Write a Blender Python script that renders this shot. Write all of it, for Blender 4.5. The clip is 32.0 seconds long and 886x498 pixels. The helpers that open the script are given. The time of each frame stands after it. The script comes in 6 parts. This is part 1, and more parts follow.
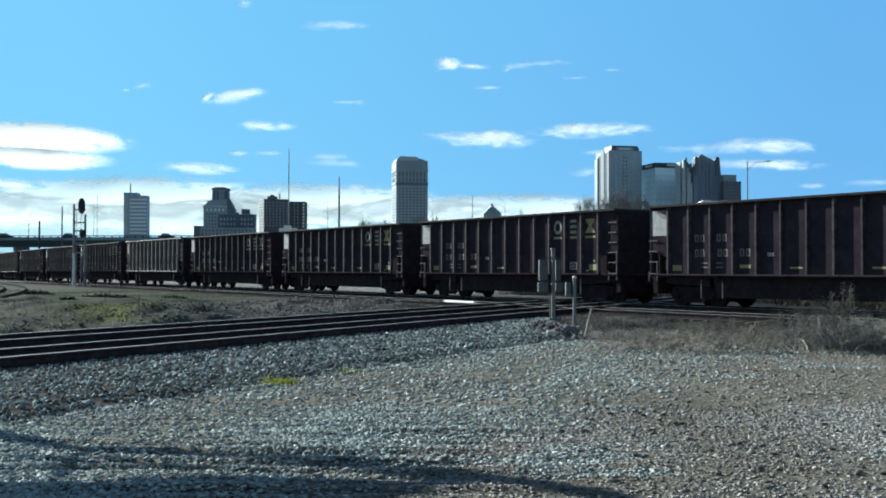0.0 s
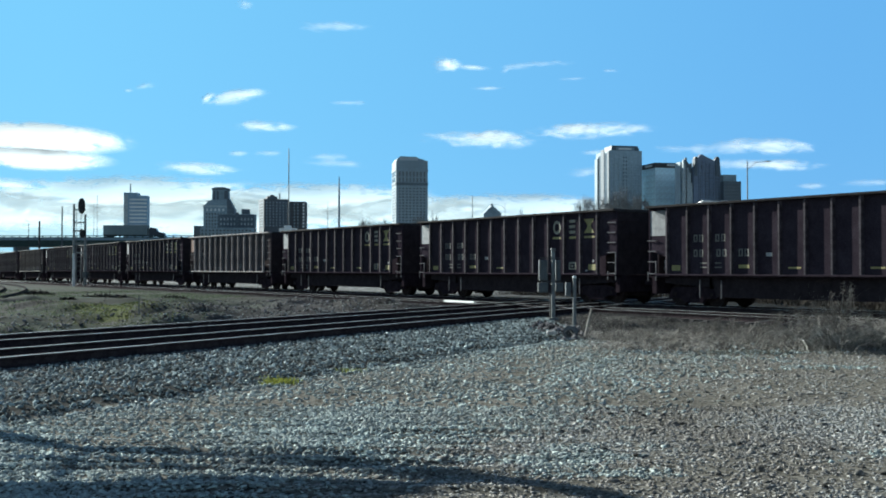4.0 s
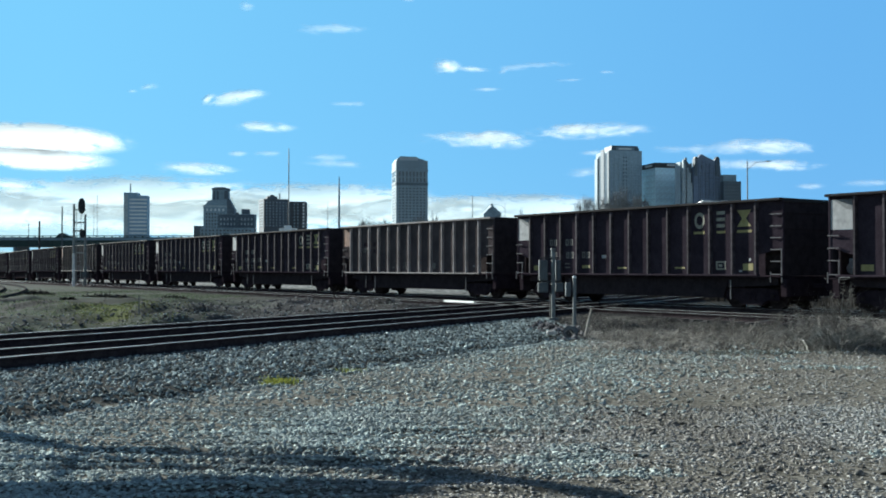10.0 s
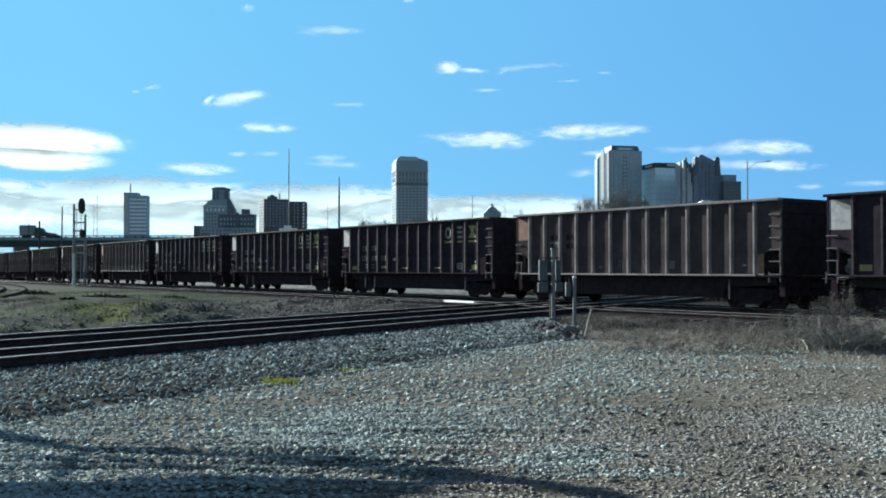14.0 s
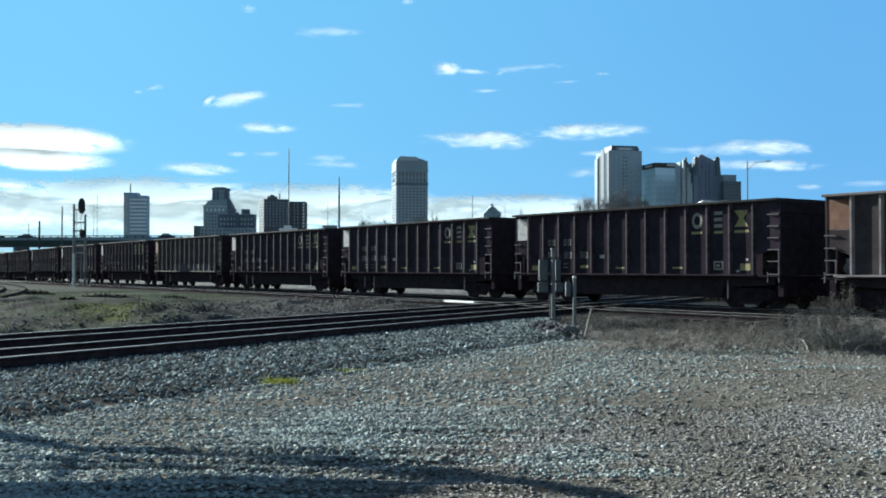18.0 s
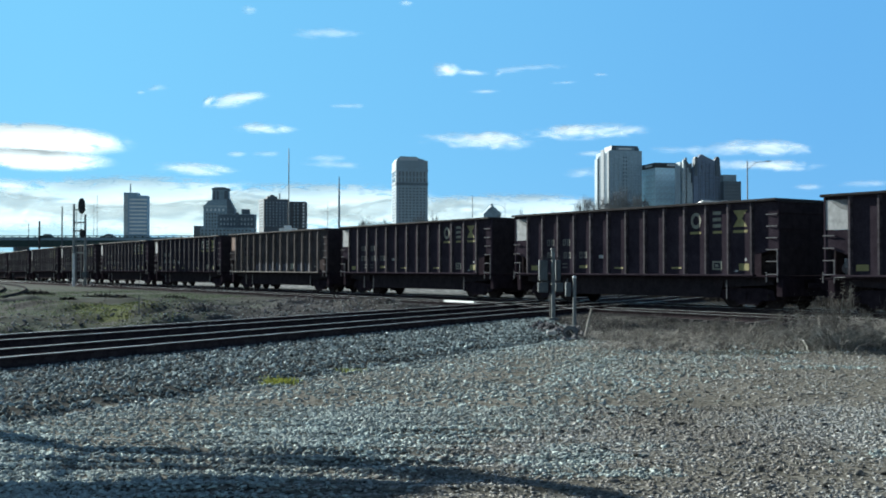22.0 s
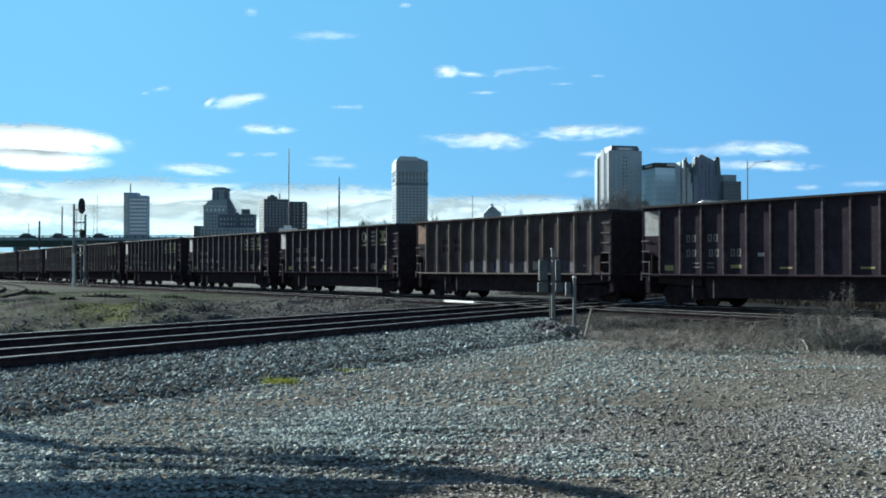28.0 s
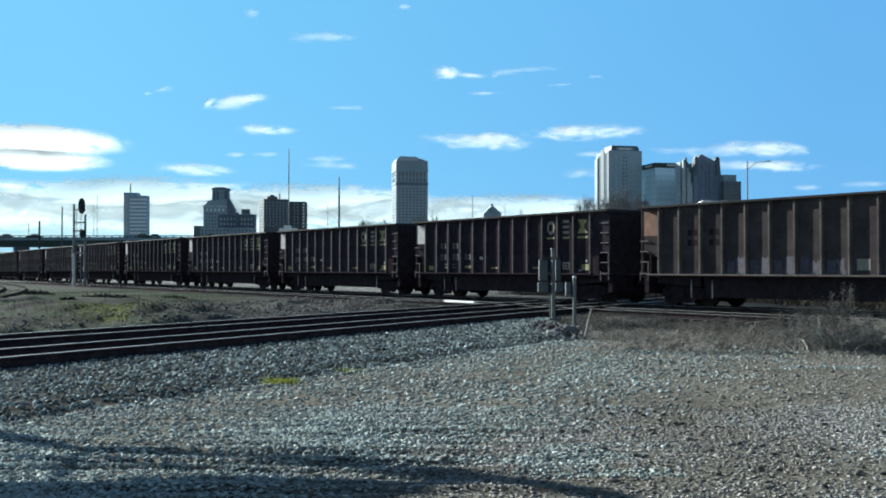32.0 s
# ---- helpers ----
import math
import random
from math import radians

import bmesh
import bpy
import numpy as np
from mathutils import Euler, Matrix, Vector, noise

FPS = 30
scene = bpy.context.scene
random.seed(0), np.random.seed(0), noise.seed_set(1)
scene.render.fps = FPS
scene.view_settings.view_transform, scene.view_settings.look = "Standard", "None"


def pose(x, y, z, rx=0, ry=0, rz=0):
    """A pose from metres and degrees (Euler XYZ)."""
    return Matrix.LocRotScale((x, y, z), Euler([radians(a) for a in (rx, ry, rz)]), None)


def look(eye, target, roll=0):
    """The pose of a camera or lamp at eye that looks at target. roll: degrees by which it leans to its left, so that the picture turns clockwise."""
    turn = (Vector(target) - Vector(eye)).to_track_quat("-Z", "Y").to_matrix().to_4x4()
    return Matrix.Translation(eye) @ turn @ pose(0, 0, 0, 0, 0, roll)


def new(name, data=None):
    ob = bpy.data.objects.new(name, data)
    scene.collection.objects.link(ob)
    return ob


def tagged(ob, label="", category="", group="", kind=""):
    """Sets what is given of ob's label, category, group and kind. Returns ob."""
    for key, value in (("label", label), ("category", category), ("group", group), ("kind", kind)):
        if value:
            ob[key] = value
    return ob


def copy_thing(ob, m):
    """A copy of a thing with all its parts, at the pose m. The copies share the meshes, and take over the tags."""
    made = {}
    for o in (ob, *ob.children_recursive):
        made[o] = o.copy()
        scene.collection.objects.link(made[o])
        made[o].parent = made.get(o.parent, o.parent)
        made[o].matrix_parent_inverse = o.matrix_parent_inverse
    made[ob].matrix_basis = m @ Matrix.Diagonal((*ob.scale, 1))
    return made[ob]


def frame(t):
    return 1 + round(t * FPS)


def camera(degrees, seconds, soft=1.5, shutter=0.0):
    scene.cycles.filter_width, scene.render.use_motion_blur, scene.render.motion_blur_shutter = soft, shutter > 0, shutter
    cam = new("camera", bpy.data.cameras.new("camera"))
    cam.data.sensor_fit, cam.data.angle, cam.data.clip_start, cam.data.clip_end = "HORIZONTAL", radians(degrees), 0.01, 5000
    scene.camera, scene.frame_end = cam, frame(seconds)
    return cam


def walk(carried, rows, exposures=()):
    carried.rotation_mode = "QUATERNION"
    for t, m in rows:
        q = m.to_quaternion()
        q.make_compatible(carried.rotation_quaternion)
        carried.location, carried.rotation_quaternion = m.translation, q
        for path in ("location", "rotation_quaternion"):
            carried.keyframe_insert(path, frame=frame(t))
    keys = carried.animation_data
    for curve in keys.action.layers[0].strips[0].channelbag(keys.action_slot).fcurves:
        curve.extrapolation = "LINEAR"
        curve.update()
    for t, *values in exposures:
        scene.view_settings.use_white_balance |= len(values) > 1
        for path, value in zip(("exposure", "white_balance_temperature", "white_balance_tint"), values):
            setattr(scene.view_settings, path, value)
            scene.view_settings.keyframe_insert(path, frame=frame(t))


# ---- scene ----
cam = camera(45.5, 32.0, soft=1.85)
EYE_Z = 1.608
walk(cam, [(0.0, pose(0, 0, EYE_Z, 91.04, 0, 0)), (32.0, pose(0, 0, EYE_Z, 91.04, 0, 0))],
     exposures=[(0.0, 0.9, 6150, 0), (32.0, 0.9, 6150, 0)])

# ---------------------------------------------------------------- light
SUN_AZ, SUN_EL = radians(-44.8), radians(19.0)
TO_SUN = Vector((math.sin(SUN_AZ) * math.cos(SUN_EL), math.cos(SUN_AZ) * math.cos(SUN_EL), math.sin(SUN_EL)))
world = bpy.data.worlds.new("sky")
scene.world = world
world.use_nodes = True
wt = world.node_tree
sky = wt.nodes.new("ShaderNodeTexSky")
sky.sky_type = 'NISHITA'
sky.sun_disc = False
sky.sun_elevation = SUN_EL
sky.sun_rotation = SUN_AZ
sky.altitude = 3000
sky.air_density = 1.0
sky.dust_density = 0.0
sky.ozone_density = 0.3
# a thin bank of bright cloud low over the whole horizon
wn, wl = wt.nodes, wt.links
wc = wn.new("ShaderNodeTexCoord")
wm = wn.new("ShaderNodeMapping")
wm.inputs["Scale"].default_value = (7.5, 7.5, 58.0)
wl.new(wc.outputs["Generated"], wm.inputs["Vector"])
wx = wn.new("ShaderNodeTexNoise")
wx.inputs["Scale"].default_value = 1.0
wx.inputs["Detail"].default_value = 7
wx.inputs["Roughness"].default_value = 0.55
wx.inputs["Distortion"].default_value = 0.7
wl.new(wm.outputs[0], wx.inputs["Vector"])
wz = wn.new("ShaderNodeSeparateXYZ")
wl.new(wc.outputs["Generated"], wz.inputs[0])
edge = wn.new("ShaderNodeMapRange")
edge.interpolation_type = 'SMOOTHSTEP'
edge.inputs["From Min"].default_value = 0.045
edge.inputs["From Max"].default_value = 0.082
edge.inputs["To Min"].default_value = 0.0
edge.inputs["To Max"].default_value = -0.9
tilt = wn.new("ShaderNodeMath")
tilt.operation = 'MULTIPLY_ADD'
tilt.inputs[1].default_value = 0.034
wl.new(wz.outputs["X"], tilt.inputs[0])
wl.new(wz.outputs["Z"], tilt.inputs[2])
wl.new(tilt.outputs[0], edge.inputs["Value"])
bank = wn.new("ShaderNodeMath")
bank.operation = 'MULTIPLY_ADD'
bank.inputs[1].default_value = 1.9
wl.new(wx.outputs["Fac"], bank.inputs[0])
wl.new(edge.outputs[0], bank.inputs[2])
cover = wn.new("ShaderNodeMapRange")
cover.interpolation_type = 'SMOOTHSTEP'
cover.inputs["From Min"].default_value = 0.70
cover.inputs["From Max"].default_value = 0.98
cover.inputs["To Max"].default_value = 0.82
wl.new(bank.outputs[0], cover.inputs["Value"])
white = wn.new("ShaderNodeMix")
white.data_type = 'RGBA'
wl.new(cover.outputs[0], white.inputs[0])
# blue haze evens out the lower sky and thins out higher up
veil = wn.new("ShaderNodeMix")
veil.data_type = 'RGBA'
side_tint = wn.new("ShaderNodeMix")
side_tint.data_type = 'RGBA'
side_tint.inputs[6].default_value = (2.55, 6.88, 11.0, 1)
side_tint.inputs[7].default_value = (1.82, 5.10, 9.85, 1)
across = wn.new("ShaderNodeMapRange")
across.inputs["From Min"].default_value = -0.34
across.inputs["From Max"].default_value = 0.34
wl.new(wz.outputs["X"], across.inputs["Value"])
wl.new(across.outputs[0], side_tint.inputs[0])
wl.new(side_tint.outputs[2], veil.inputs[7])
bank_tint = wn.new("ShaderNodeMix")
bank_tint.data_type = 'RGBA'
bank_tint.inputs[6].default_value = (7.5, 9.9, 10.6, 1)
bank_tint.inputs[7].default_value = (5.0, 7.1, 8.1, 1)
wl.new(across.outputs[0], bank_tint.inputs[0])
wl.new(bank_tint.outputs[2], white.inputs[7])
thin_out = wn.new("ShaderNodeMapRange")
thin_out.interpolation_type = 'SMOOTHSTEP'
for key, value in (("From Min", 0.24), ("From Max", 0.48), ("To Min", 0.88), ("To Max", 0.0)):
    thin_out.inputs[key].default_value = value
wl.new(wz.outputs["Z"], thin_out.inputs["Value"])
toward = wn.new("ShaderNodeMapRange")
toward.interpolation_type = 'SMOOTHSTEP'
for key, value in (("From Min", 0.0), ("From Max", 0.75), ("To Min", 0.08), ("To Max", 1.0)):
    toward.inputs[key].default_value = value
wl.new(wz.outputs["Y"], toward.inputs["Value"])
haze = wn.new("ShaderNodeMath")
haze.operation = 'MULTIPLY'
wl.new(thin_out.outputs[0], haze.inputs[0])
wl.new(toward.outputs[0], haze.inputs[1])
wl.new(haze.outputs[0], veil.inputs[0])
wl.new(sky.outputs[0], veil.inputs[6])
wl.new(veil.outputs[2], white.inputs[6])
wl.new(white.outputs[2], wn["Background"].inputs[0])
wn["Background"].inputs[1].default_value = 0.05
sun_data = bpy.data.lights.new("sun", 'SUN')
sun_data.energy = 5.0
sun_data.angle = radians(0.55)
sun_data.color = (1.0, 0.965, 0.91)
sun = new("sun", sun_data)
sun.matrix_world = look(TO_SUN * 100, (0, 0, 0))


# ---------------------------------------------------------------- materials
def surf(name, c1, c2, scale=3.0, rough=0.7, metal=0.0, bump=0.2, fine=40.0, per_object=0.0, per_island=0.0, spec=0.5, low=0.35, high=0.65):
    """A two-scale mottled surface: c1 and c2 mixed by coarse noise, fine grain on top, and relief."""
    m = bpy.data.materials.new(name)
    m.use_nodes = True
    nt = m.node_tree
    n, l = nt.nodes, nt.links
    b = n["Principled BSDF"]
    b.inputs["Roughness"].default_value = rough
    b.inputs["Metallic"].default_value = metal
    b.inputs["Specular IOR Level"].default_value = spec
    tc = n.new("ShaderNodeTexCoord")
    big = n.new("ShaderNodeTexNoise")
    big.inputs["Scale"].default_value = scale
    big.inputs["Detail"].default_value = 6
    big.inputs["Roughness"].default_value = 0.65
    l.new(tc.outputs["Object"], big.inputs["Vector"])
    ramp = n.new("ShaderNodeMapRange")
    ramp.inputs["From Min"].default_value = low
    ramp.inputs["From Max"].default_value = high
    l.new(big.outputs["Fac"], ramp.inputs["Value"])
    mix = n.new("ShaderNodeMix")
    mix.data_type = 'RGBA'
    mix.inputs[6].default_value = (*c1, 1)
    mix.inputs[7].default_value = (*c2, 1)
    l.new(ramp.outputs[0], mix.inputs[0])
    small = n.new("ShaderNodeTexNoise")
    small.inputs["Scale"].default_value = fine
    small.inputs["Detail"].default_value = 3
    l.new(tc.outputs["Object"], small.inputs["Vector"])
    grain = n.new("ShaderNodeMapRange")
    grain.inputs["From Min"].default_value = 0.25
    grain.inputs["From Max"].default_value = 0.75
    grain.inputs["To Min"].default_value = 0.75
    grain.inputs["To Max"].default_value = 1.25
    l.new(small.outputs["Fac"], grain.inputs["Value"])
    out = grain.outputs[0]
    for amount, node, socket in ((per_object, "ShaderNodeObjectInfo", "Random"), (per_island, "ShaderNodeNewGeometry", "Random Per Island")):
        if amount:
            oi = n.new(node)
            mr = n.new("ShaderNodeMapRange")
            mr.inputs["To Min"].default_value = 1 - amount
            mr.inputs["To Max"].default_value = 1 + amount
            l.new(oi.outputs[socket], mr.inputs["Value"])
            mul = n.new("ShaderNodeMath")
            mul.operation = 'MULTIPLY'
            l.new(out, mul.inputs[0])
            l.new(mr.outputs[0], mul.inputs[1])
            out = mul.outputs[0]
    sc = n.new("ShaderNodeVectorMath")
    sc.operation = 'SCALE'
    l.new(mix.outputs[2], sc.inputs[0])
    l.new(out, sc.inputs["Scale"])
    l.new(sc.outputs[0], b.inputs["Base Color"])
    if bump:
        bp = n.new("ShaderNodeBump")
        bp.inputs["Strength"].default_value = bump
        bp.inputs["Distance"].default_value = 0.02
        l.new(small.outputs["Fac"], bp.inputs["Height"])
        l.new(bp.outputs[0], b.inputs["Normal"])
    return m


def leafy(m):
    """Lets some light through, as thin stems and blades do."""
    nt = m.node_tree
    b = nt.nodes["Principled BSDF"]
    colour = b.inputs["Base Color"].links[0].from_socket
    tr, mx = nt.nodes.new("ShaderNodeBsdfTranslucent"), nt.nodes.new("ShaderNodeMixShader")
    mx.inputs[0].default_value = 0.5
    nt.links.new(colour, tr.inputs["Color"])
    nt.links.new(b.outputs[0], mx.inputs[1])
    nt.links.new(tr.outputs[0], mx.inputs[2])
    nt.links.new(mx.outputs[0], nt.nodes["Material Output"].inputs["Surface"])
    return m


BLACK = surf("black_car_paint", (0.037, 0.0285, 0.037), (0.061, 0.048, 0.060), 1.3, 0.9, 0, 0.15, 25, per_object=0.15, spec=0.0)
# rib paints are paler than their panels: sun on the ribs as colour
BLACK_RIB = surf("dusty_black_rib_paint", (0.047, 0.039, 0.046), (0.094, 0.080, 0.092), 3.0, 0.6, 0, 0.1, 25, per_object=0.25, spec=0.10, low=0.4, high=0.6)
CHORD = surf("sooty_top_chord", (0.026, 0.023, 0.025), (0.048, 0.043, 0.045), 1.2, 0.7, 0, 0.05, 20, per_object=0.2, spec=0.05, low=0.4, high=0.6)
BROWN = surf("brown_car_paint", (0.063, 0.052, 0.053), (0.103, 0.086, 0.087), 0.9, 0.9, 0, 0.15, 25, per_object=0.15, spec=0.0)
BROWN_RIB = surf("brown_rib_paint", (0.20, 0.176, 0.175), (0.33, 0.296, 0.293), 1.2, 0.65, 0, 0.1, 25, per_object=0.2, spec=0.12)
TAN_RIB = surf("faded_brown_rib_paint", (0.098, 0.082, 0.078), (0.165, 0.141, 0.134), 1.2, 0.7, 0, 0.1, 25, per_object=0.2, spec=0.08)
RUST = surf("rusty_red_paint", (0.13, 0.055, 0.032), (0.30, 0.14, 0.08), 1.5, 0.8, 0, 0.3, 30)
WHITE_PANEL = surf("white_end_panel_paint", (0.36, 0.36, 0.36), (0.43, 0.43, 0.43), 2.0, 0.7, 0, 0.02, 6, per_object=0.15)
UNDER = surf("grimy_undercarriage", (0.026, 0.0185, 0.024), (0.043, 0.032, 0.038), 3, 0.95, 0, 0.3, 30, spec=0.0)
# sooty underbody black; on the car ends it stands in for shade
SOOT_SHADE = surf("sooty_black_steel", (0.034, 0.027, 0.030), (0.052, 0.041, 0.045), 3, 0.95, 0, 0.3, 30, spec=0.0)
WHEEL = surf("worn_wheel_steel", (0.024, 0.018, 0.018), (0.05, 0.038, 0.036), 5, 0.8, 0.0, 0.1, 40, spec=0.05)
YELLOW = surf("faded_yellow_paint", (0.30, 0.25, 0.09), (0.42, 0.36, 0.15), 4, 0.7, 0, 0.1, 40)
CREAM = surf("faded_cream_paint", (0.27, 0.25, 0.19), (0.38, 0.36, 0.29), 4, 0.7, 0, 0.1, 40)
LETTER = surf("faded_white_paint", (0.12, 0.112, 0.10), (0.21, 0.195, 0.175), 5, 0.7, 0, 0.1, 40)
# greyer copy of the panel white, for a shadow painted on it
PANEL_SHADE = surf("grimy_white_panel_paint", (0.20, 0.20, 0.20), (0.27, 0.27, 0.27), 3.0, 0.8, 0, 0.05, 12)
GRAFFITI = surf("lilac_spray_paint", (0.062, 0.056, 0.078), (0.10, 0.091, 0.125), 7, 0.7, 0, 0.1, 40)
RAIL = surf("rusty_rail_steel", (0.034, 0.026, 0.029), (0.066, 0.052, 0.054), 4, 0.9, 0, 0.2, 40, spec=0.0)
GREYRAIL = surf("worn_grey_rail_steel", (0.05, 0.047, 0.049), (0.10, 0.095, 0.096), 1.5, 0.9, 0.0, 0.1, 40, spec=0.0)
RAIL_TOP = surf("polished_rail_head", (0.60, 0.60, 0.61), (0.70, 0.70, 0.70), 2, 0.5, 0.7, 0.05, 30)
TIE = surf("creosoted_tie_wood", (0.042, 0.037, 0.038), (0.085, 0.076, 0.074), 4, 0.9, 0, 0.5, 50, per_object=0.3)
PALEGALV = surf("pale_weathered_paint", (0.68, 0.68, 0.68), (0.8, 0.8, 0.79), 2, 0.7, 0, 0.1, 30)
GALV = surf("galvanised_grey_steel", (0.17, 0.178, 0.178), (0.27, 0.28, 0.28), 3, 0.7, 0.0, 0.1, 40)
BOXGREY = surf("weathered_grey_box_paint", (0.068, 0.079, 0.087), (0.108, 0.122, 0.132), 3, 0.6, 0, 0.1, 40)
DARKMETAL = surf("dark_metal", (0.02, 0.02, 0.022), (0.04, 0.04, 0.045), 3, 0.5, 0.2, 0.1, 30)
CONCRETE = surf("pale_concrete", (0.36, 0.35, 0.33), (0.48, 0.47, 0.45), 1.5, 0.85, 0, 0.3, 30)
STONE = surf("grey_crushed_stone", (0.342, 0.36, 0.336), (0.452, 0.520, 0.504), 0.35, 0.9, 0, 0.5, 60, per_island=0.42, spec=0.03)
FINE_STONE = surf("grey_brown_fine_gravel", (0.31, 0.289, 0.265), (0.41, 0.412, 0.396), 0.28, 0.9, 0, 0.5, 60, per_island=0.42, spec=0.03, low=0.42, high=0.58)
WOOD = surf("bleached_wood", (0.25, 0.22, 0.19), (0.38, 0.35, 0.31), 5, 0.8, 0, 0.3, 50)
DRY = surf("dry_weed_stems", (0.15, 0.143, 0.133), (0.38, 0.362, 0.336), 2, 0.85, 0, 0, 20, per_island=0.85, spec=0.05)
PLUME = surf("dull_weed_plumes", (0.12, 0.11, 0.10), (0.25, 0.23, 0.21), 2, 0.9, 0, 0, 20, per_island=0.5, spec=0.0)
STRAW = surf("pale_dry_grass", (0.165, 0.155, 0.136), (0.31, 0.29, 0.254), 2, 0.85, 0, 0, 20, per_island=0.5, spec=0.05)
PALESTEM = surf("bleached_grey_stems", (0.26, 0.25, 0.228), (0.50, 0.475, 0.435), 2, 0.85, 0, 0, 20, per_island=0.5, spec=0.05)
OLIVE = surf("olive_dry_grass", (0.14, 0.138, 0.108), (0.255, 0.247, 0.20), 2, 0.85, 0, 0, 20, per_island=0.45, spec=0.05)
GRASS = surf("short_winter_grass", (0.052, 0.068, 0.044), (0.102, 0.126, 0.088), 1.0, 0.85, 0, 0, 20, per_island=0.3, spec=0.05)
BRUSH = surf("dark_dead_brush", (0.045, 0.039, 0.034), (0.10, 0.088, 0.075), 2, 0.9, 0, 0, 20, per_island=0.4, spec=0.0)
MOSS = surf("bright_green_weed", (0.14, 0.165, 0.03), (0.23, 0.245, 0.065), 3, 0.8, 0, 0.2, 30, per_island=0.3, spec=0.05)
FRESH = surf("fresh_field_grass", (0.068, 0.082, 0.025), (0.115, 0.128, 0.044), 1.0, 0.85, 0, 0, 20, per_island=0.3, spec=0.0)
leafy(DRY), leafy(STRAW), leafy(GRASS), leafy(MOSS), leafy(FRESH)
BARK = surf("bare_tree_bark", (0.10, 0.108, 0.116), (0.168, 0.178, 0.188), 3, 0.9, 0, 0.2, 20)
TEAL = surf("weathered_green_bridge_paint", (0.014, 0.04, 0.038), (0.026, 0.058, 0.055), 0.5, 0.6, 0, 0, 5)


def ground_material():
    m = bpy.data.materials.new("gravel_and_soil")
    m.use_nodes = True
    nt = m.node_tree
    n, l = nt.nodes, nt.links
    b = n["Principled BSDF"]
    b.inputs["Roughness"].default_value = 0.95
    b.inputs["Specular IOR Level"].default_value = 0.02
    tc = n.new("ShaderNodeTexCoord")

    def noise_tex(scale, detail=4):
        t = n.new("ShaderNodeTexNoise")
        t.inputs["Scale"].default_value = scale
        t.inputs["Detail"].default_value = detail
        l.new(tc.outputs["Object"], t.inputs["Vector"])
        return t

    def mixed(fac, a, c):
        x = n.new("ShaderNodeMix")
        x.data_type = 'RGBA'
        l.new(fac, x.inputs[0])
        for s, v in ((6, a), (7, c)):
            if isinstance(v, tuple):
                x.inputs[s].default_value = (*v, 1)
            else:
                l.new(v, x.inputs[s])
        return x.outputs[2]

    def ranged(v, a, c, to0=0.0, to1=1.0):
        r = n.new("ShaderNodeMapRange")
        for k, x in (("From Min", a), ("From Max", c), ("To Min", to0), ("To Max", to1)):
            r.inputs[k].default_value = x
        l.new(v, r.inputs["Value"])
        return r.outputs[0]
    vor = n.new("ShaderNodeTexVoronoi")
    vor.inputs["Scale"].default_value = 22
    l.new(tc.outputs["Object"], vor.inputs["Vector"])
    sep = n.new("ShaderNodeSeparateColor")
    l.new(vor.outputs["Color"], sep.inputs[0])
    # dark low end: shade in the gaps between stones, given as colour
    stone = mixed(sep.outputs[0], (0.05, 0.046, 0.038), (0.26, 0.24, 0.20))
    dirt = mixed(noise_tex(9, 8).outputs[0], (0.17, 0.155, 0.132), (0.32, 0.30, 0.262))
    speck = mixed(ranged(sep.outputs[1], 0.35, 0.45), dirt, stone)
    lot = mixed(ranged(noise_tex(0.55, 6).outputs[0], 0.45, 0.62), stone, speck)
    green = mixed(noise_tex(3).outputs[0], (0.045, 0.060, 0.041), (0.086, 0.108, 0.080))
    grey = mixed(noise_tex(8).outputs[0], (0.045, 0.042, 0.043), (0.135, 0.128, 0.124))
    where = n.new("ShaderNodeSeparateXYZ")
    l.new(tc.outputs["Object"], where.inputs[0])
    grassy = n.new("ShaderNodeMath")
    grassy.operation = 'MULTIPLY'
    l.new(ranged(noise_tex(0.25, 5).outputs[0], 0.32, 0.5), grassy.inputs[0])
    l.new(ranged(where.outputs["X"], -6.0, -10.0), grassy.inputs[1])
    field = mixed(grassy.outputs[0], grey, green)
    # a fresh green patch beyond the rails
    spot = n.new("ShaderNodeMapping")
    spot.vector_type = 'TEXTURE'
    spot.inputs["Location"].default_value = (-11.4, 36.6, 0)
    spot.inputs["Rotation"].default_value = (0, 0, radians(108))
    spot.inputs["Scale"].default_value = (8.0, 2.1, 1)
    l.new(tc.outputs["Object"], spot.inputs["Vector"])
    far = n.new("ShaderNodeVectorMath")
    far.operation = 'LENGTH'
    l.new(spot.outputs[0], far.inputs[0])
    near = n.new("ShaderNodeMath")
    near.operation = 'MULTIPLY_ADD'
    near.inputs[1].default_value = 1.6
    l.new(noise_tex(0.9, 5).outputs[0], near.inputs[0])
    l.new(ranged(far.outputs["Value"], 0.0, 1.3, 0.45, -0.9), near.inputs[2])
    fresh = mixed(noise_tex(4).outputs[0], (0.085, 0.10, 0.03), (0.15, 0.165, 0.055))
    # darker soil shows in streaks between the grass
    lay = n.new("ShaderNodeMapping")
    lay.inputs["Scale"].default_value = (0.22, 0.16, 1)
    l.new(tc.outputs["Object"], lay.inputs["Vector"])
    streak = n.new("ShaderNodeTexNoise")
    streak.inputs["Scale"].default_value = 1.0
    streak.inputs["Detail"].default_value = 8
    streak.inputs["Roughness"].default_value = 0.7
    l.new(lay.outputs[0], streak.inputs["Vector"])
    field = mixed(ranged(streak.outputs["Fac"], 0.42, 0.56, 0.0, 0.7), field, (0.05, 0.046, 0.042))
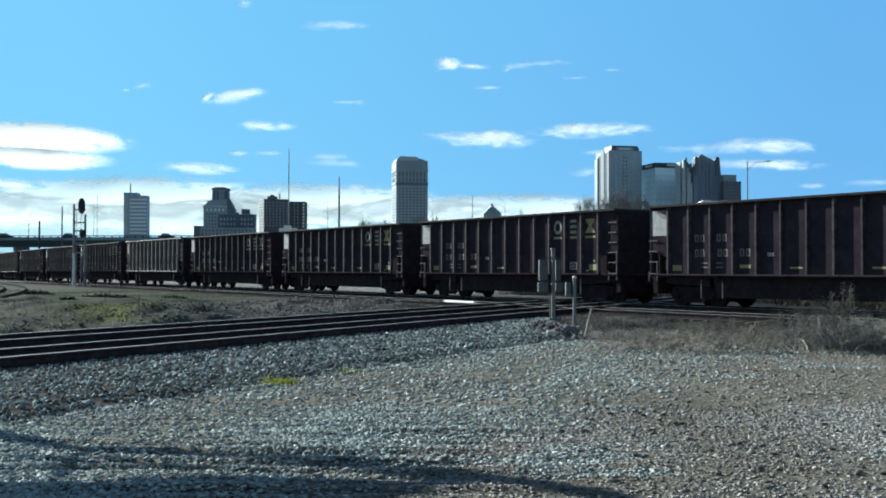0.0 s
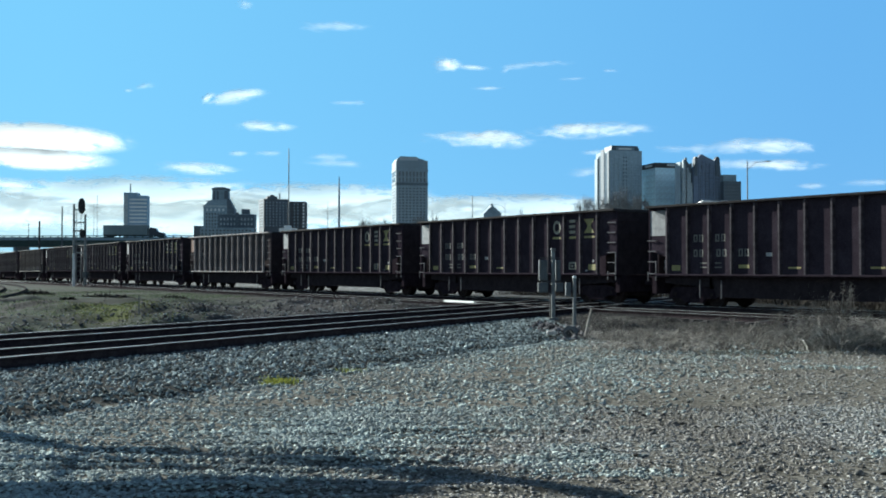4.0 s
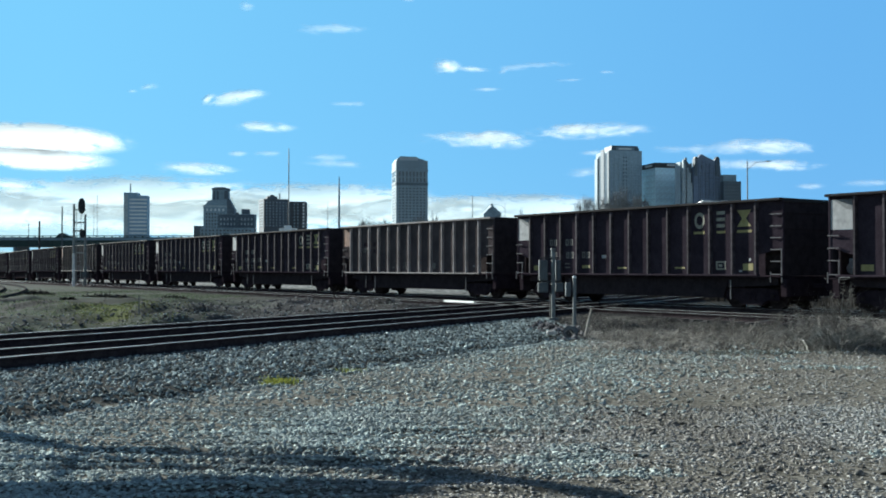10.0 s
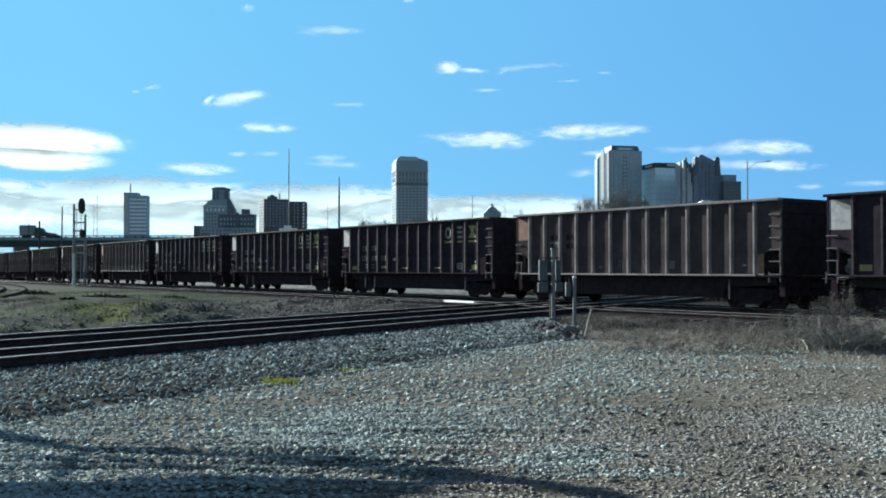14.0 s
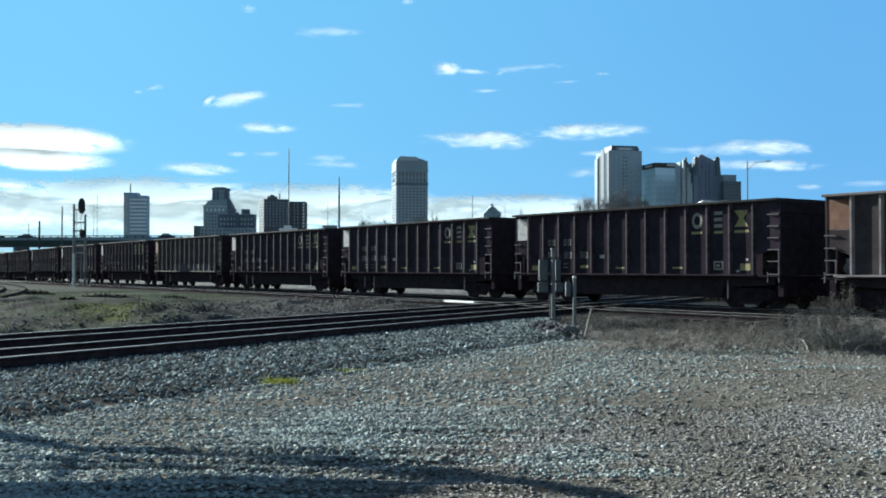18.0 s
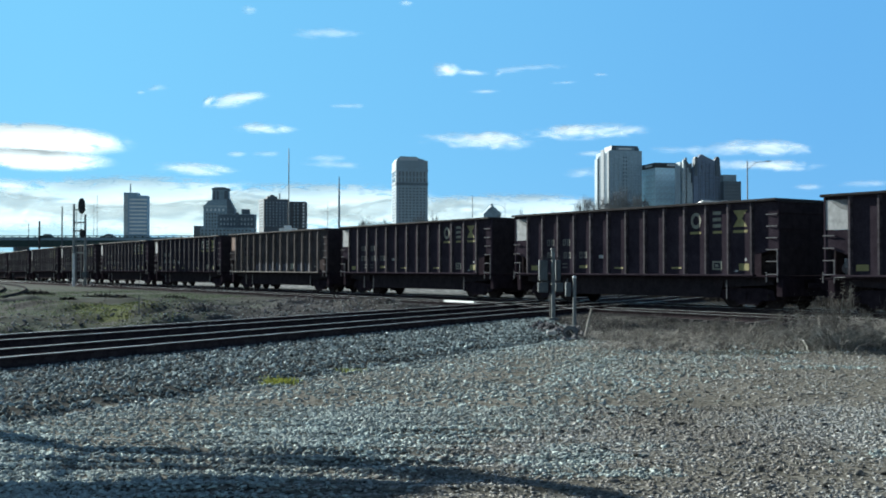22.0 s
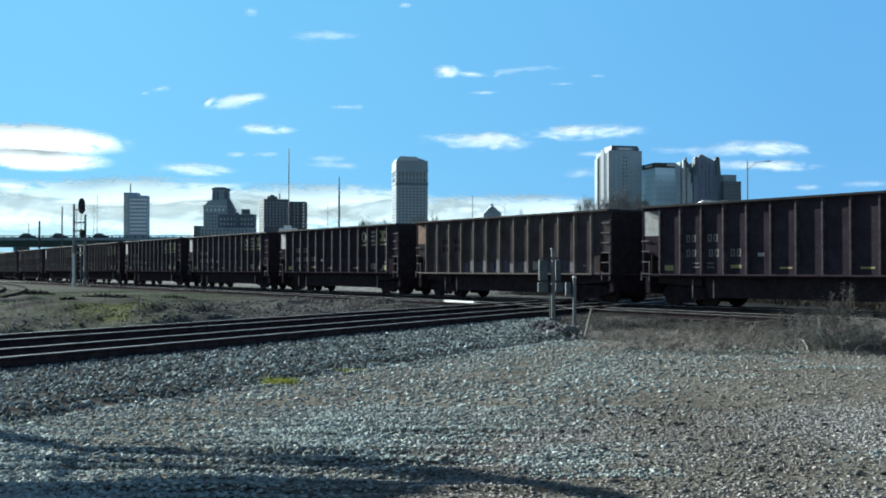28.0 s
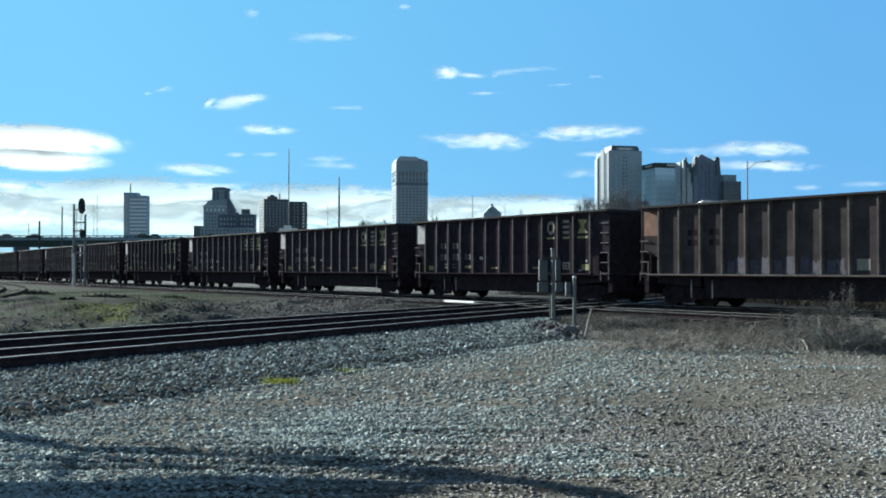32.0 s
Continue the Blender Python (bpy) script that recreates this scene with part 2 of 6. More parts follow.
    field = mixed(ranged(near.outputs[0], 0.6, 1.0), field, fresh)
    # beyond the double track the lot gives way to grass and dark soil
    side = n.new("ShaderNodeVectorMath")
    side.operation = 'DOT_PRODUCT'
    l.new(tc.outputs["Object"], side.inputs[0])
    side.inputs[1].default_value = (-0.8704, 0.4924, 0)
    wob = n.new("ShaderNodeMath")
    wob.operation = 'MULTIPLY_ADD'
    wob.inputs[1].default_value = 1.2
    l.new(noise_tex(0.8, 5).outputs[0], wob.inputs[0])
    l.new(side.outputs["Value"], wob.inputs[2])
    # bed is near black, crevice shade of the ballast put into it
    bed = mixed(sep.outputs[0], (0.009, 0.009, 0.009), (0.06, 0.06, 0.057))
    lot = mixed(ranged(wob.outputs[0], 10.5, 10.9), lot, bed)
    # brown soil under the dead weeds
    weedy = n.new("ShaderNodeVectorMath")
    weedy.operation = 'DOT_PRODUCT'
    l.new(tc.outputs["Object"], weedy.inputs[0])
    weedy.inputs[1].default_value = (-0.06, 1.0, 0)
    wob2 = n.new("ShaderNodeMath")
    wob2.operation = 'MULTIPLY_ADD'
    wob2.inputs[1].default_value = 2.4
    l.new(noise_tex(0.7, 5).outputs[0], wob2.inputs[0])
    l.new(weedy.outputs["Value"], wob2.inputs[2])
    soil = mixed(noise_tex(6, 8).outputs[0], (0.030, 0.027, 0.026), (0.092, 0.083, 0.076))
    rightward = n.new("ShaderNodeMath")
    rightward.operation = 'MULTIPLY'
    l.new(ranged(wob2.outputs[0], 21.6, 22.8), rightward.inputs[0])
    xyz = n.new("ShaderNodeSeparateXYZ")
    l.new(tc.outputs["Object"], xyz.inputs[0])
    l.new(ranged(xyz.outputs["X"], 3.3, 4.1), rightward.inputs[1])
    lot = mixed(rightward.outputs[0], lot, soil)
    beyond = n.new("ShaderNodeVectorMath")
    beyond.operation = 'DOT_PRODUCT'
    l.new(tc.outputs["Object"], beyond.inputs[0])
    beyond.inputs[1].default_value = (0.828, 0.5606, 0)
    land = mixed(ranged(side.outputs["Value"], 19.8, 20.6), lot, field)
    land = mixed(ranged(beyond.outputs["Value"], 24.3, 24.8), land, bed)
    # a pale gravel road beyond the main line, up to the crossing
    road = n.new("ShaderNodeMath")
    road.operation = 'MULTIPLY'
    l.new(ranged(beyond.outputs["Value"], 36.4, 37.4), road.inputs[0])
    ahead = n.new("ShaderNodeVectorMath")
    ahead.operation = 'DOT_PRODUCT'
    l.new(tc.outputs["Object"], ahead.inputs[0])
    ahead.inputs[1].default_value = (0.5606, -0.828, 0)
    l.new(ranged(ahead.outputs["Value"], -38.0, -62.0), road.inputs[1])
    pale = mixed(ranged(noise_tex(1.8, 8).outputs[0], 0.45, 0.60), (0.07, 0.07, 0.068), (0.46, 0.455, 0.43))
    l.new(mixed(road.outputs[0], land, pale), b.inputs["Base Color"])
    bp = n.new("ShaderNodeBump")
    bp.inputs["Strength"].default_value = 0.9
    bp.inputs["Distance"].default_value = 0.05
    l.new(ranged(vor.outputs["Distance"], 0, 0.05, 1, 0), bp.inputs["Height"])
    l.new(bp.outputs[0], b.inputs["Normal"])
    return m


GROUND = ground_material()


# ---------------------------------------------------------------- mesh helpers
def box(bm, x0, x1, y0, y1, z0, z1, m=None):
    vs = [bm.verts.new((x, y, z)) for z in (z0, z1) for y in (y0, y1) for x in (x0, x1)]
    if m is not None:
        for v in vs:
            v.co = m @ v.co
    for f in ((0, 2, 3, 1), (4, 5, 7, 6), (0, 1, 5, 4), (1, 3, 7, 5), (3, 2, 6, 7), (2, 0, 4, 6)):
        bm.faces.new([vs[i] for i in f])
    return bm


def prism(bm, outline, a0, a1, axis="y"):
    """Extrudes an outline of (u, w) points along an axis: y: u is x and w is z; x: u is y and w is z; z: u is x and w is y."""
    def at(u, w, a):
        return {"y": (u, a, w), "x": (a, u, w), "z": (u, w, a)}[axis]
    lo = [bm.verts.new(at(u, w, a0)) for u, w in outline]
    hi = [bm.verts.new(at(u, w, a1)) for u, w in outline]
    k = len(outline)
    bm.faces.new(lo)
    bm.faces.new(hi[::-1])
    for i in range(k):
        bm.faces.new((lo[i], hi[i], hi[(i + 1) % k], lo[(i + 1) % k]))
    return bm


def tube(bm, p, q, r0, r1=None, sides=8):
    """A tapered round bar from p to q."""
    r1 = r0 if r1 is None else r1
    p, q = Vector(p), Vector(q)
    t = (q - p).to_track_quat("Z", "Y").to_matrix()
    rings = []
    for c, r in ((p, r0), (q, r1)):
        rings.append([bm.verts.new(c + t @ Vector((r * math.cos(2 * math.pi * i / sides), r * math.sin(2 * math.pi * i / sides), 0))) for i in range(sides)])
    for i in range(sides):
        j = (i + 1) % sides
        bm.faces.new((rings[0][i], rings[0][j], rings[1][j], rings[1][i]))
    bm.faces.new(rings[0][::-1])
    bm.faces.new(rings[1])
    return bm


def mesh_of(name, bm, material, bevel=0.0):
    if bevel:
        bmesh.ops.bevel(bm, geom=bm.edges[:], offset=bevel, segments=1, affect='EDGES')
    bmesh.ops.recalc_face_normals(bm, faces=bm.faces[:])
    me = bpy.data.meshes.new(name)
    bm.to_mesh(me)
    bm.free()
    me.materials.append(material)
    return me


def part(name, bm, material, parent=None, label="", bevel=0.0):
    ob = new(name, mesh_of(name, bm, material, bevel))
    if parent is not None:
        ob.parent = parent
    if label:
        ob["label"] = label
    return ob


def again(ob, m, parent=None):
    """Another piece on the same mesh."""
    o = new(ob.name.split(".")[0], ob.data)
    o.parent = parent or ob.parent
    o.matrix_basis = m
    return o


def B():
    return bmesh.new()


def thing(name, m, label, category, group="", kind=""):
    e = new(name)
    e.empty_display_size = 0.3
    e.matrix_basis = m
    return tagged(e, label, category, group, kind)


# ---------------------------------------------------------------- plan
TA = radians(34.102)                                  # the train's track
TN = Vector((math.cos(TA), math.sin(TA), 0))          # away from the lot
TD = Vector((math.sin(TA), -math.cos(TA), 0))         # the way the train goes
TC = 29.208 + 1.62                                    # distance of its centre line
RAIL_Z = 0.18
CA = radians(29.5)                                    # the double track that crosses it
CD = Vector((math.sin(CA), math.cos(CA), 0))
CN = Vector((-math.cos(CA), math.sin(CA), 0))


BEND, RADIUS = -70.0, 1550.0                          # beyond here the line curves away and dips


def drop(s):
    """The line dips gently far away."""
    return -0.04 * ((-85 - s) / 28) ** 2 if s < -85 else 0.0


def on_track(s, z=RAIL_Z, centre=TC):
    along, across = TD, TN
    p = TN * centre + TD * s
    if s < BEND:
        r = RADIUS - (centre - TC)
        a = (BEND - s) / r
        p = TN * centre + TD * BEND - TD * (r * math.sin(a)) + TN * (r * (1 - math.cos(a)))
        along, across = TD * math.cos(a) - TN * math.sin(a), TN * math.cos(a) + TD * math.sin(a)
    slope = (drop(s + 1) - drop(s - 1)) / 2
    m = Matrix(((along.x, across.x, 0, p.x), (along.y, across.y, 0, p.y), (0, 0, 1, z + drop(s)), (0, 0, 0, 1)))
    return m @ Matrix.Rotation(-math.atan(slope), 4, 'Y')


# ---------------------------------------------------------------- ground
def ground_height(x, y):
    """The lot lies a little lower than the ballast shoulder of the double track."""
    o = CN.x * x + CN.y * y
    a = min(max((o - 9.4) / 2.4, 0.0), 1.0)
    c = min(max((o - 10.0) / 0.35, 0.0), 1.0)
    lot = -0.045 * (1 - a * a * (3 - 2 * a)) - 0.045 * (1 - c * c * (3 - 2 * c)) - 0.02 * math.exp(-((o - 9.95) / 0.15) ** 2)
    if o > 20.8:
        k = min((o - 20.8) / 1.0, 1.0) * min(max((TC - 6.5 - TN.x * x - TN.y * y) / 2.5, 0.0), 1.0) * min(max((54 - y) / 8, 0.0), 1.0)
        lot += k * (0.10 + 0.46 * noise.noise(Vector((x * 0.35, y * 0.2, 21.5))) + 0.15 * noise.noise(Vector((x * 1.1, y * 0.7, 9))))
    elif y < 14 and o < 10:
        # wheel ruts across the near gravel
        k = min(max((14 - y) / 4, 0.0), 1.0) * min(max((2.5 - x) / 3, 0.0), 1.0)
        lot += k * 0.055 * noise.noise(Vector((x * 0.45 + y, y * 4.2, 5)))
    return lot + 0.02 * noise.noise(Vector((x * 0.35, y * 0.35, 0))) + 0.012 * noise.noise(Vector((x * 1.3, y * 1.3, 3)))


def build_ground():
    def lines(lo, hi, step, far):
        a = list(np.arange(lo, hi + 1e-6, step))
        d, x, left, right = step, lo, [], []
        while x > -far:
            d *= 1.25
            x -= d
            left.append(x)
        d, x = step, hi
        while x < far:
            d *= 1.25
            x += d
            right.append(x)
        return left[::-1] + a + right
    xs, ys = lines(-24, 24, 0.3, 6000), sorted(lines(2, 62, 0.3, 6000) + list(np.arange(5.05, 14, 0.1)))
    verts = []
    for y in ys:
        for x in xs:
            near = abs(x) < 60 and -10 < y < 120
            s = TD.x * x + TD.y * y
            z = ground_height(x, y) if near else 0.0
            verts.append((x, y, z + (drop(max(s, -150)) if near else drop(-113) if y > 90 else 0)))
    w = len(xs)
    faces = [(j * w + i, j * w + i + 1, (j + 1) * w + i + 1, (j + 1) * w + i) for j in range(len(ys) - 1) for i in range(w - 1)]
    me = bpy.data.meshes.new("ground")
    me.from_pydata(verts, [], faces)
    me.materials.append(GROUND)
    for p in me.polygons:
        p.use_smooth = True
    tagged(new("ground", me), "grey crushed-stone lot with soil and sparse grass", "ground", kind="structure")


build_ground()

RAIL_PROFILE = ((-0.075, 0.0), (0.075, 0.0), (0.075, 0.015), (0.012, 0.04), (0.012, 0.125), (0.037, 0.14), (0.037, 0.178), (-0.037, 0.178), (-0.037, 0.14), (-0.012, 0.125), (-0.012, 0.04), (-0.075, 0.015))


def build_track(name, m, length, label, ties=True, tie_from=-20.0, tie_to=30.0, top=RAIL_Z):
    """A straight track along the local x axis, from -length/2 to length/2, rail tops at z = top."""
    t = thing(name, m, label, "railway track", kind="structure")
    for y in (-0.753, 0.753):
        bm = prism(B(), RAIL_PROFILE, -length / 2, length / 2, "x")
        for v in bm.verts:
            v.co.y += y
            v.co.z += top - 0.18
        part("rail", bm, RAIL, t)
        bm = box(B(), -length / 2, length / 2, y - 0.033, y + 0.033, top - 0.0015, top + 0.003)
        part("rail_head", bm, RAIL_TOP, t, "shiny worn running surface")
    if ties:
        x, first = tie_from, None
        while x < tie_to:
            mm = pose(x, 0, top - 0.18, 0, 0, random.uniform(-1, 1))
            if first is None:
                first = part("tie", box(B(), -0.11, 0.11, -1.29, 1.29, -0.15, 0.012), TIE, t, bevel=0.01)
                first.matrix_basis = mm
            else:
                again(first, mm)
            x += 0.56
    return t


def track_pose(direction, normal, off, along=0.0):
    p = normal * off + direction * along
    return Matrix(((direction.x, normal.x, 0, p.x), (direction.y, normal.y, 0, p.y), (0, 0, 1, 0), (0, 0, 0, 1)))


def curve_on(track, centre, top):
    """The far, curving end of a track, rails and ties."""
    back = track.matrix_basis.inverted()
    steps = [BEND - 8.0 * i for i in range(17)]
    for y in (-0.753, 0.753):
        rail, head = B(), B()
        for a, b in zip(steps, steps[1:]):
            ma, mb = back @ on_track(a, top, centre), back @ on_track(b, top, centre)
            for bm, w, z0, z1 in ((rail, 0.04, -0.17, -0.003), (head, 0.033, -0.002, 0.003)):
                vs = [bm.verts.new(m @ Vector((0, y + e * w, z))) for m in (ma, mb) for e in (-1, 1) for z in (z0, z1)]
                for f in ((0, 1, 5, 4), (3, 2, 6, 7), (1, 3, 7, 5), (2, 0, 4, 6)):
                    bm.faces.new([vs[k] for k in f])
        part("rail", rail, RAIL, track)
        part("rail_head", head, RAIL_TOP, track, "shiny worn running surface")


main = build_track("railway_track", track_pose(TD, TN, TC, -8), 124, "main railway track of shiny-headed rusty rails in grey ballast", tie_from=-57, tie_to=8)
curve_on(main, TC, RAIL_Z)
side = build_track("railway_track", track_pose(TD, TN, TC - 4.0, -8), 124, "railway track beside the main one, weeds along it", tie_from=-57, tie_to=8, top=0.13)
curve_on(side, TC - 4.0, 0.13)
build_track("railway_track", track_pose(CD, CN, 15.25, 25), 130, "railway track crossing the main line on dark ballast", tie_from=-34, tie_to=30)
build_track("railway_track", track_pose(CD, CN, 18.75, 25), 130, "railway track crossing the main line on dark ballast", tie_from=-34, tie_to=30)

# worn wing rail where the tracks cross
wing = box(B(), -1.35, 1.35, -0.05, 0.05, 0.0, 0.195)
wing_rail = part("wing_rail", wing, RAIL_TOP, None, bevel=0.01)
wing_rail.matrix_basis = pose(0.71, 45.94, 0, 0, 0, -62)
tagged(wing_rail, "shiny worn steel wing rail at the crossing", "rail")


# ---------------------------------------------------------------- train
BODY, PITCH, SPEED = 14.40, 16.18, 4.0304
RIB_X = [-6.31 + 1.027 * i for i in range(13)]
REAR, FRONT = -7.33, 7.12
SILL_Z, TOP_Z = 1.17, 3.80


LADDER = surf("worn_ladder_steel", (0.14, 0.134, 0.14), (0.28, 0.27, 0.277), 4, 0.9, 0, 0.1, 30, spec=0.05)


def ladder(parent, x0, x1, y, rungs, z0, z1, mat):
    """Grab irons on the car's side, with side rails on the lowest ones alone."""
    first = None
    for z in rungs:
        if first is None:
            bm = box(B(), x0, x1, y - 0.014, y + 0.014, -0.016, 0.016)
            for x in (x0 + 0.015, x1 - 0.015):
                box(bm, x - 0.015, x + 0.015, y, y + 0.08 if y < 0 else y - 0.08, -0.015, 0.015)
            first = part("grab_iron", bm, mat, parent)
            first.matrix_basis = pose(0, 0, z)
        else:
            again(first, pose(0, 0, z))
    bm = B()
    box(bm, x1 - 0.014, x1 + 0.014, y - 0.02, y + 0.02, z0, z1)
    box(bm, x0 - 0.012, x0 + 0.012, y - 0.02, y + 0.02, z0, z0 + 0.35)
    part("step_rail", bm, mat, parent)


def build_truck(parent, x):
    t = part("truck", box(B(), x - 0.2, x + 0.2, -1.05, 1.05, 0.42, 0.68), UNDER, parent)
    for y in (-1.0, 1.0):
        bm = prism(B(), ((x - 1.2, 0.32), (x - 1.1, 0.66), (x - 0.5, 0.74), (x + 0.5, 0.74), (x + 1.1, 0.66), (x + 1.2, 0.32), (x + 0.62, 0.30), (x + 0.42, 0.15), (x - 0.42, 0.15), (x - 0.62, 0.30)), y - 0.09, y + 0.09)
        part("side_frame", bm, UNDER, t)
        bm = B()
        for k in (-0.12, 0.12):
            tube(bm, (x + k, y * 1.06, 0.30), (x + k, y * 1.06, 0.60), 0.07, sides=8)
        part("spring", bm, UNDER, t)
    sets = []
    for dx in (-0.89, 0.89):
        bm = tube(B(), (0, -1.12, 0), (0, 1.12, 0), 0.075, sides=10)
        for y in (-0.75, 0.75):
            o = math.copysign(1, y)
            tube(bm, (0, y - 0.065, 0), (0, y + 0.065, 0), 0.457, sides=24)
            tube(bm, (0, y - o * 0.065, 0), (0, y - o * 0.095, 0), 0.485, 0.48, sides=24)
            tube(bm, (0, y + o * 0.06, 0), (0, y + o * 0.09, 0), 0.2, 0.14, sides=12)
            for a in range(3):
                box(bm, -0.03, 0.03, y + o * 0.064 - 0.01, y + o * 0.064 + 0.01, 0.26, 0.36, Matrix.Rotation(a * 2.0944, 4, 'Y'))
        w = part("wheelset", bm, WHEEL, t)
        w.matrix_basis = pose(x + dx, 0, 0.457)
        sets.append(w)
    return t


def build_car(label, skin, rib_mat, chord, panel_mat, marked=True, graffiti=False):
    car = thing("coal_gondola", pose(0, 0, 0), label, "rail car", "coal cars of the moving train")
    h = BODY / 2
    for y, o in ((-1.49, -1), (1.49, 1)):
        def sheet(name, outline, mat, proud=0.0, note=""):
            a, c = sorted((y + o * proud, y + o * (proud - 0.03)))
            return part(name, prism(B(), outline, a, c), mat, car, note)

        def bar(name, x0, x1, inner, outer, z0, z1, mat, bevel=0.012):
            a, c = sorted((y + o * inner, y + o * outer))
            return part(name, box(B(), x0, x1, a, c, z0, z1), mat, car, bevel=bevel)
        sheet("side_panel", ((RIB_X[0], SILL_Z), (RIB_X[12], SILL_Z), (RIB_X[12], TOP_Z - 0.04), (RIB_X[0], TOP_Z - 0.04)), skin)
        rib = None
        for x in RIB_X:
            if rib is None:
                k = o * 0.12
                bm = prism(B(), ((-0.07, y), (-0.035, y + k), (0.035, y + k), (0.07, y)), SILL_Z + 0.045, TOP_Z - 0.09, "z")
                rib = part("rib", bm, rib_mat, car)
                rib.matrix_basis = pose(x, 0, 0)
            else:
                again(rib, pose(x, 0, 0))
        bar("top_chord", REAR, FRONT, -0.04, 0.20, TOP_Z - 0.09, TOP_Z, chord, 0.015)
        bar("side_sill", -h + 0.25, RIB_X[12] + 0.09, -0.05, 0.13, SILL_Z - 0.025, SILL_Z + 0.045, skin if marked else rib_mat)
        bar("side_sill", RIB_X[12] + 0.095, FRONT - 0.02, -0.05, 0.10, SILL_Z - 0.05, SILL_Z, UNDER)
        # gussets carry the chord over the end platforms; the rear one has a painted panel
        sheet("corner_panel", ((REAR + 0.10, 2.08), (RIB_X[0] - 0.08, 1.84), (RIB_X[0] - 0.08, 2.655), (REAR + 0.10, 2.655)), skin, 0.004)
        sheet("end_panel_sign", ((REAR + 0.10, 2.66), (RIB_X[0] - 0.12, 2.66), (RIB_X[0] - 0.12, 3.61), (REAR + 0.10, 3.61)), panel_mat, 0.004)
        sheet("corner_panel", ((REAR + 0.10, 3.615), (RIB_X[0] - 0.08, 3.615), (RIB_X[0] - 0.08, TOP_Z - 0.09), (REAR + 0.10, TOP_Z - 0.09)), skin, 0.002)
        # greyer patch paints the top chord's slanting shadow onto the panel
        if marked:
            sheet("dirt_streak", ((REAR + 0.11, 3.605), (RIB_X[0] - 0.13, 3.605), (RIB_X[0] - 0.13, 3.27), (RIB_X[0] - 0.36, 3.31), (REAR + 0.30, 3.56)), PANEL_SHADE, 0.0075, "greyer corner painted as the top chord's shadow")
        sheet("corner_panel", ((RIB_X[12] + 0.07, 1.90), (FRONT - 0.06, 2.08), (FRONT - 0.06, TOP_Z - 0.09), (RIB_X[12] + 0.07, TOP_Z - 0.09)), skin, 0.002)
        bar("corner_post", REAR + 0.03, REAR + 0.09, -0.10, 0.02, SILL_Z, TOP_Z - 0.09, skin, 0.0)
        bar("corner_post", FRONT - 0.055, FRONT - 0.01, -0.05, 0.03, SILL_Z, TOP_Z - 0.09, skin, 0.0)
        ladder(car, REAR + 0.02, REAR + 0.44, y + o * 0.06, (1.22, 1.67, 2.07, 2.47), SILL_Z - 0.22, 1.70, LADDER)
        ladder(car, FRONT - 0.50, FRONT - 0.04, y + o * 0.06, (1.22, 1.66, 2.06, 2.46, 2.86, 3.26), SILL_Z - 0.22, 2.08, LADDER)
        # near-black inset sheet stands in for the shaded opening below the gusset
        sheet("recess", ((RIB_X[12] + 0.07, SILL_Z + 0.01), (FRONT - 0.13, SILL_Z + 0.01), (FRONT - 0.13, 2.12), (RIB_X[12] + 0.07, 2.0)), WHEEL, -0.34)
        # belly sheet below the sill
        sheet("skirt", ((-h + 2.7, SILL_Z - 0.03), (h - 2.7, SILL_Z - 0.03), (h - 2.95, 0.37), (-h + 2.95, 0.37)), SOOT_SHADE, -0.30)
        sheet("skirt", ((-h + 0.5, SILL_Z - 0.03), (-h + 2.68, SILL_Z - 0.03), (-h + 2.68, 0.74), (-h + 0.5, 0.86)), SOOT_SHADE, -0.24)
        sheet("skirt", ((h - 2.68, SILL_Z - 0.03), (h - 0.5, SILL_Z - 0.03), (h - 0.5, 0.86), (h - 2.68, 0.74)), SOOT_SHADE, -0.24)
        # painted marks
        fy0, fy1 = sorted((y + o * 0.004, y + o * 0.001))
        if o > 0:
            continue

        def mark(name, boxes, mat, label=""):
            bm = B()
            for x0, x1, z0, z1 in boxes:
                box(bm, x0, x1, fy0, fy1, z0, z1)
            part(name, bm, mat, car, label)
        if marked:
            # three plain shapes of a company mark: a ring, stacked bars, an hourglass
            bm = B()
            ring = [(math.cos(a), math.sin(a)) for a in [(j + 0.5) * math.pi / 6 for j in range(12)]]
            for (c0, s0), (c1, s1) in zip(ring, ring[1:] + ring[:1]):
                prism(bm, [(3.42 + 0.25 * f * c, 3.16 + 0.30 * f * s) for f, c, s in ((1.0, c0, s0), (1.0, c1, s1), (0.58, c1, s1), (0.58, c0, s0))], fy0, fy1)
            part("logo_mark", bm, CREAM, car, "faded cream company mark")
            mark("logo_mark", [(4.22, 4.60, 2.88, 3.00), (4.22, 4.60, 3.11, 3.23), (4.22, 4.60, 3.34, 3.46)], CREAM, "faded cream company mark")
            bm = prism(B(), ((5.15, 2.88), (5.76, 2.88), (5.54, 3.17), (5.76, 3.46), (5.15, 3.46), (5.37, 3.17)), fy0, fy1)
            part("logo_mark", bm, YELLOW, car, "faded yellow company mark")
            for x0, x1 in ((3.14, 3.66), (4.22, 4.62), (5.15, 5.78)):
                mark("underline", [(x0, x1, 2.67, 2.76)], YELLOW, "faded yellow bar")
            for x0, n, z in ((-5.05, 2, 2.38), (-4.02, 2, 2.38), (-5.05, 2, 1.84), (-3.97, 2, 1.84), (-2.97, 2, 1.84)):
                for k in range(n):
                    x = x0 + 0.27 * k
                    mark("reporting_mark", [(x, x + 0.19, z, z + 0.05), (x, x + 0.06, z + 0.05, z + 0.22), (x + 0.13, x + 0.19, z + 0.05, z + 0.22), (x, x + 0.19, z + 0.22, z + 0.27)], LETTER)
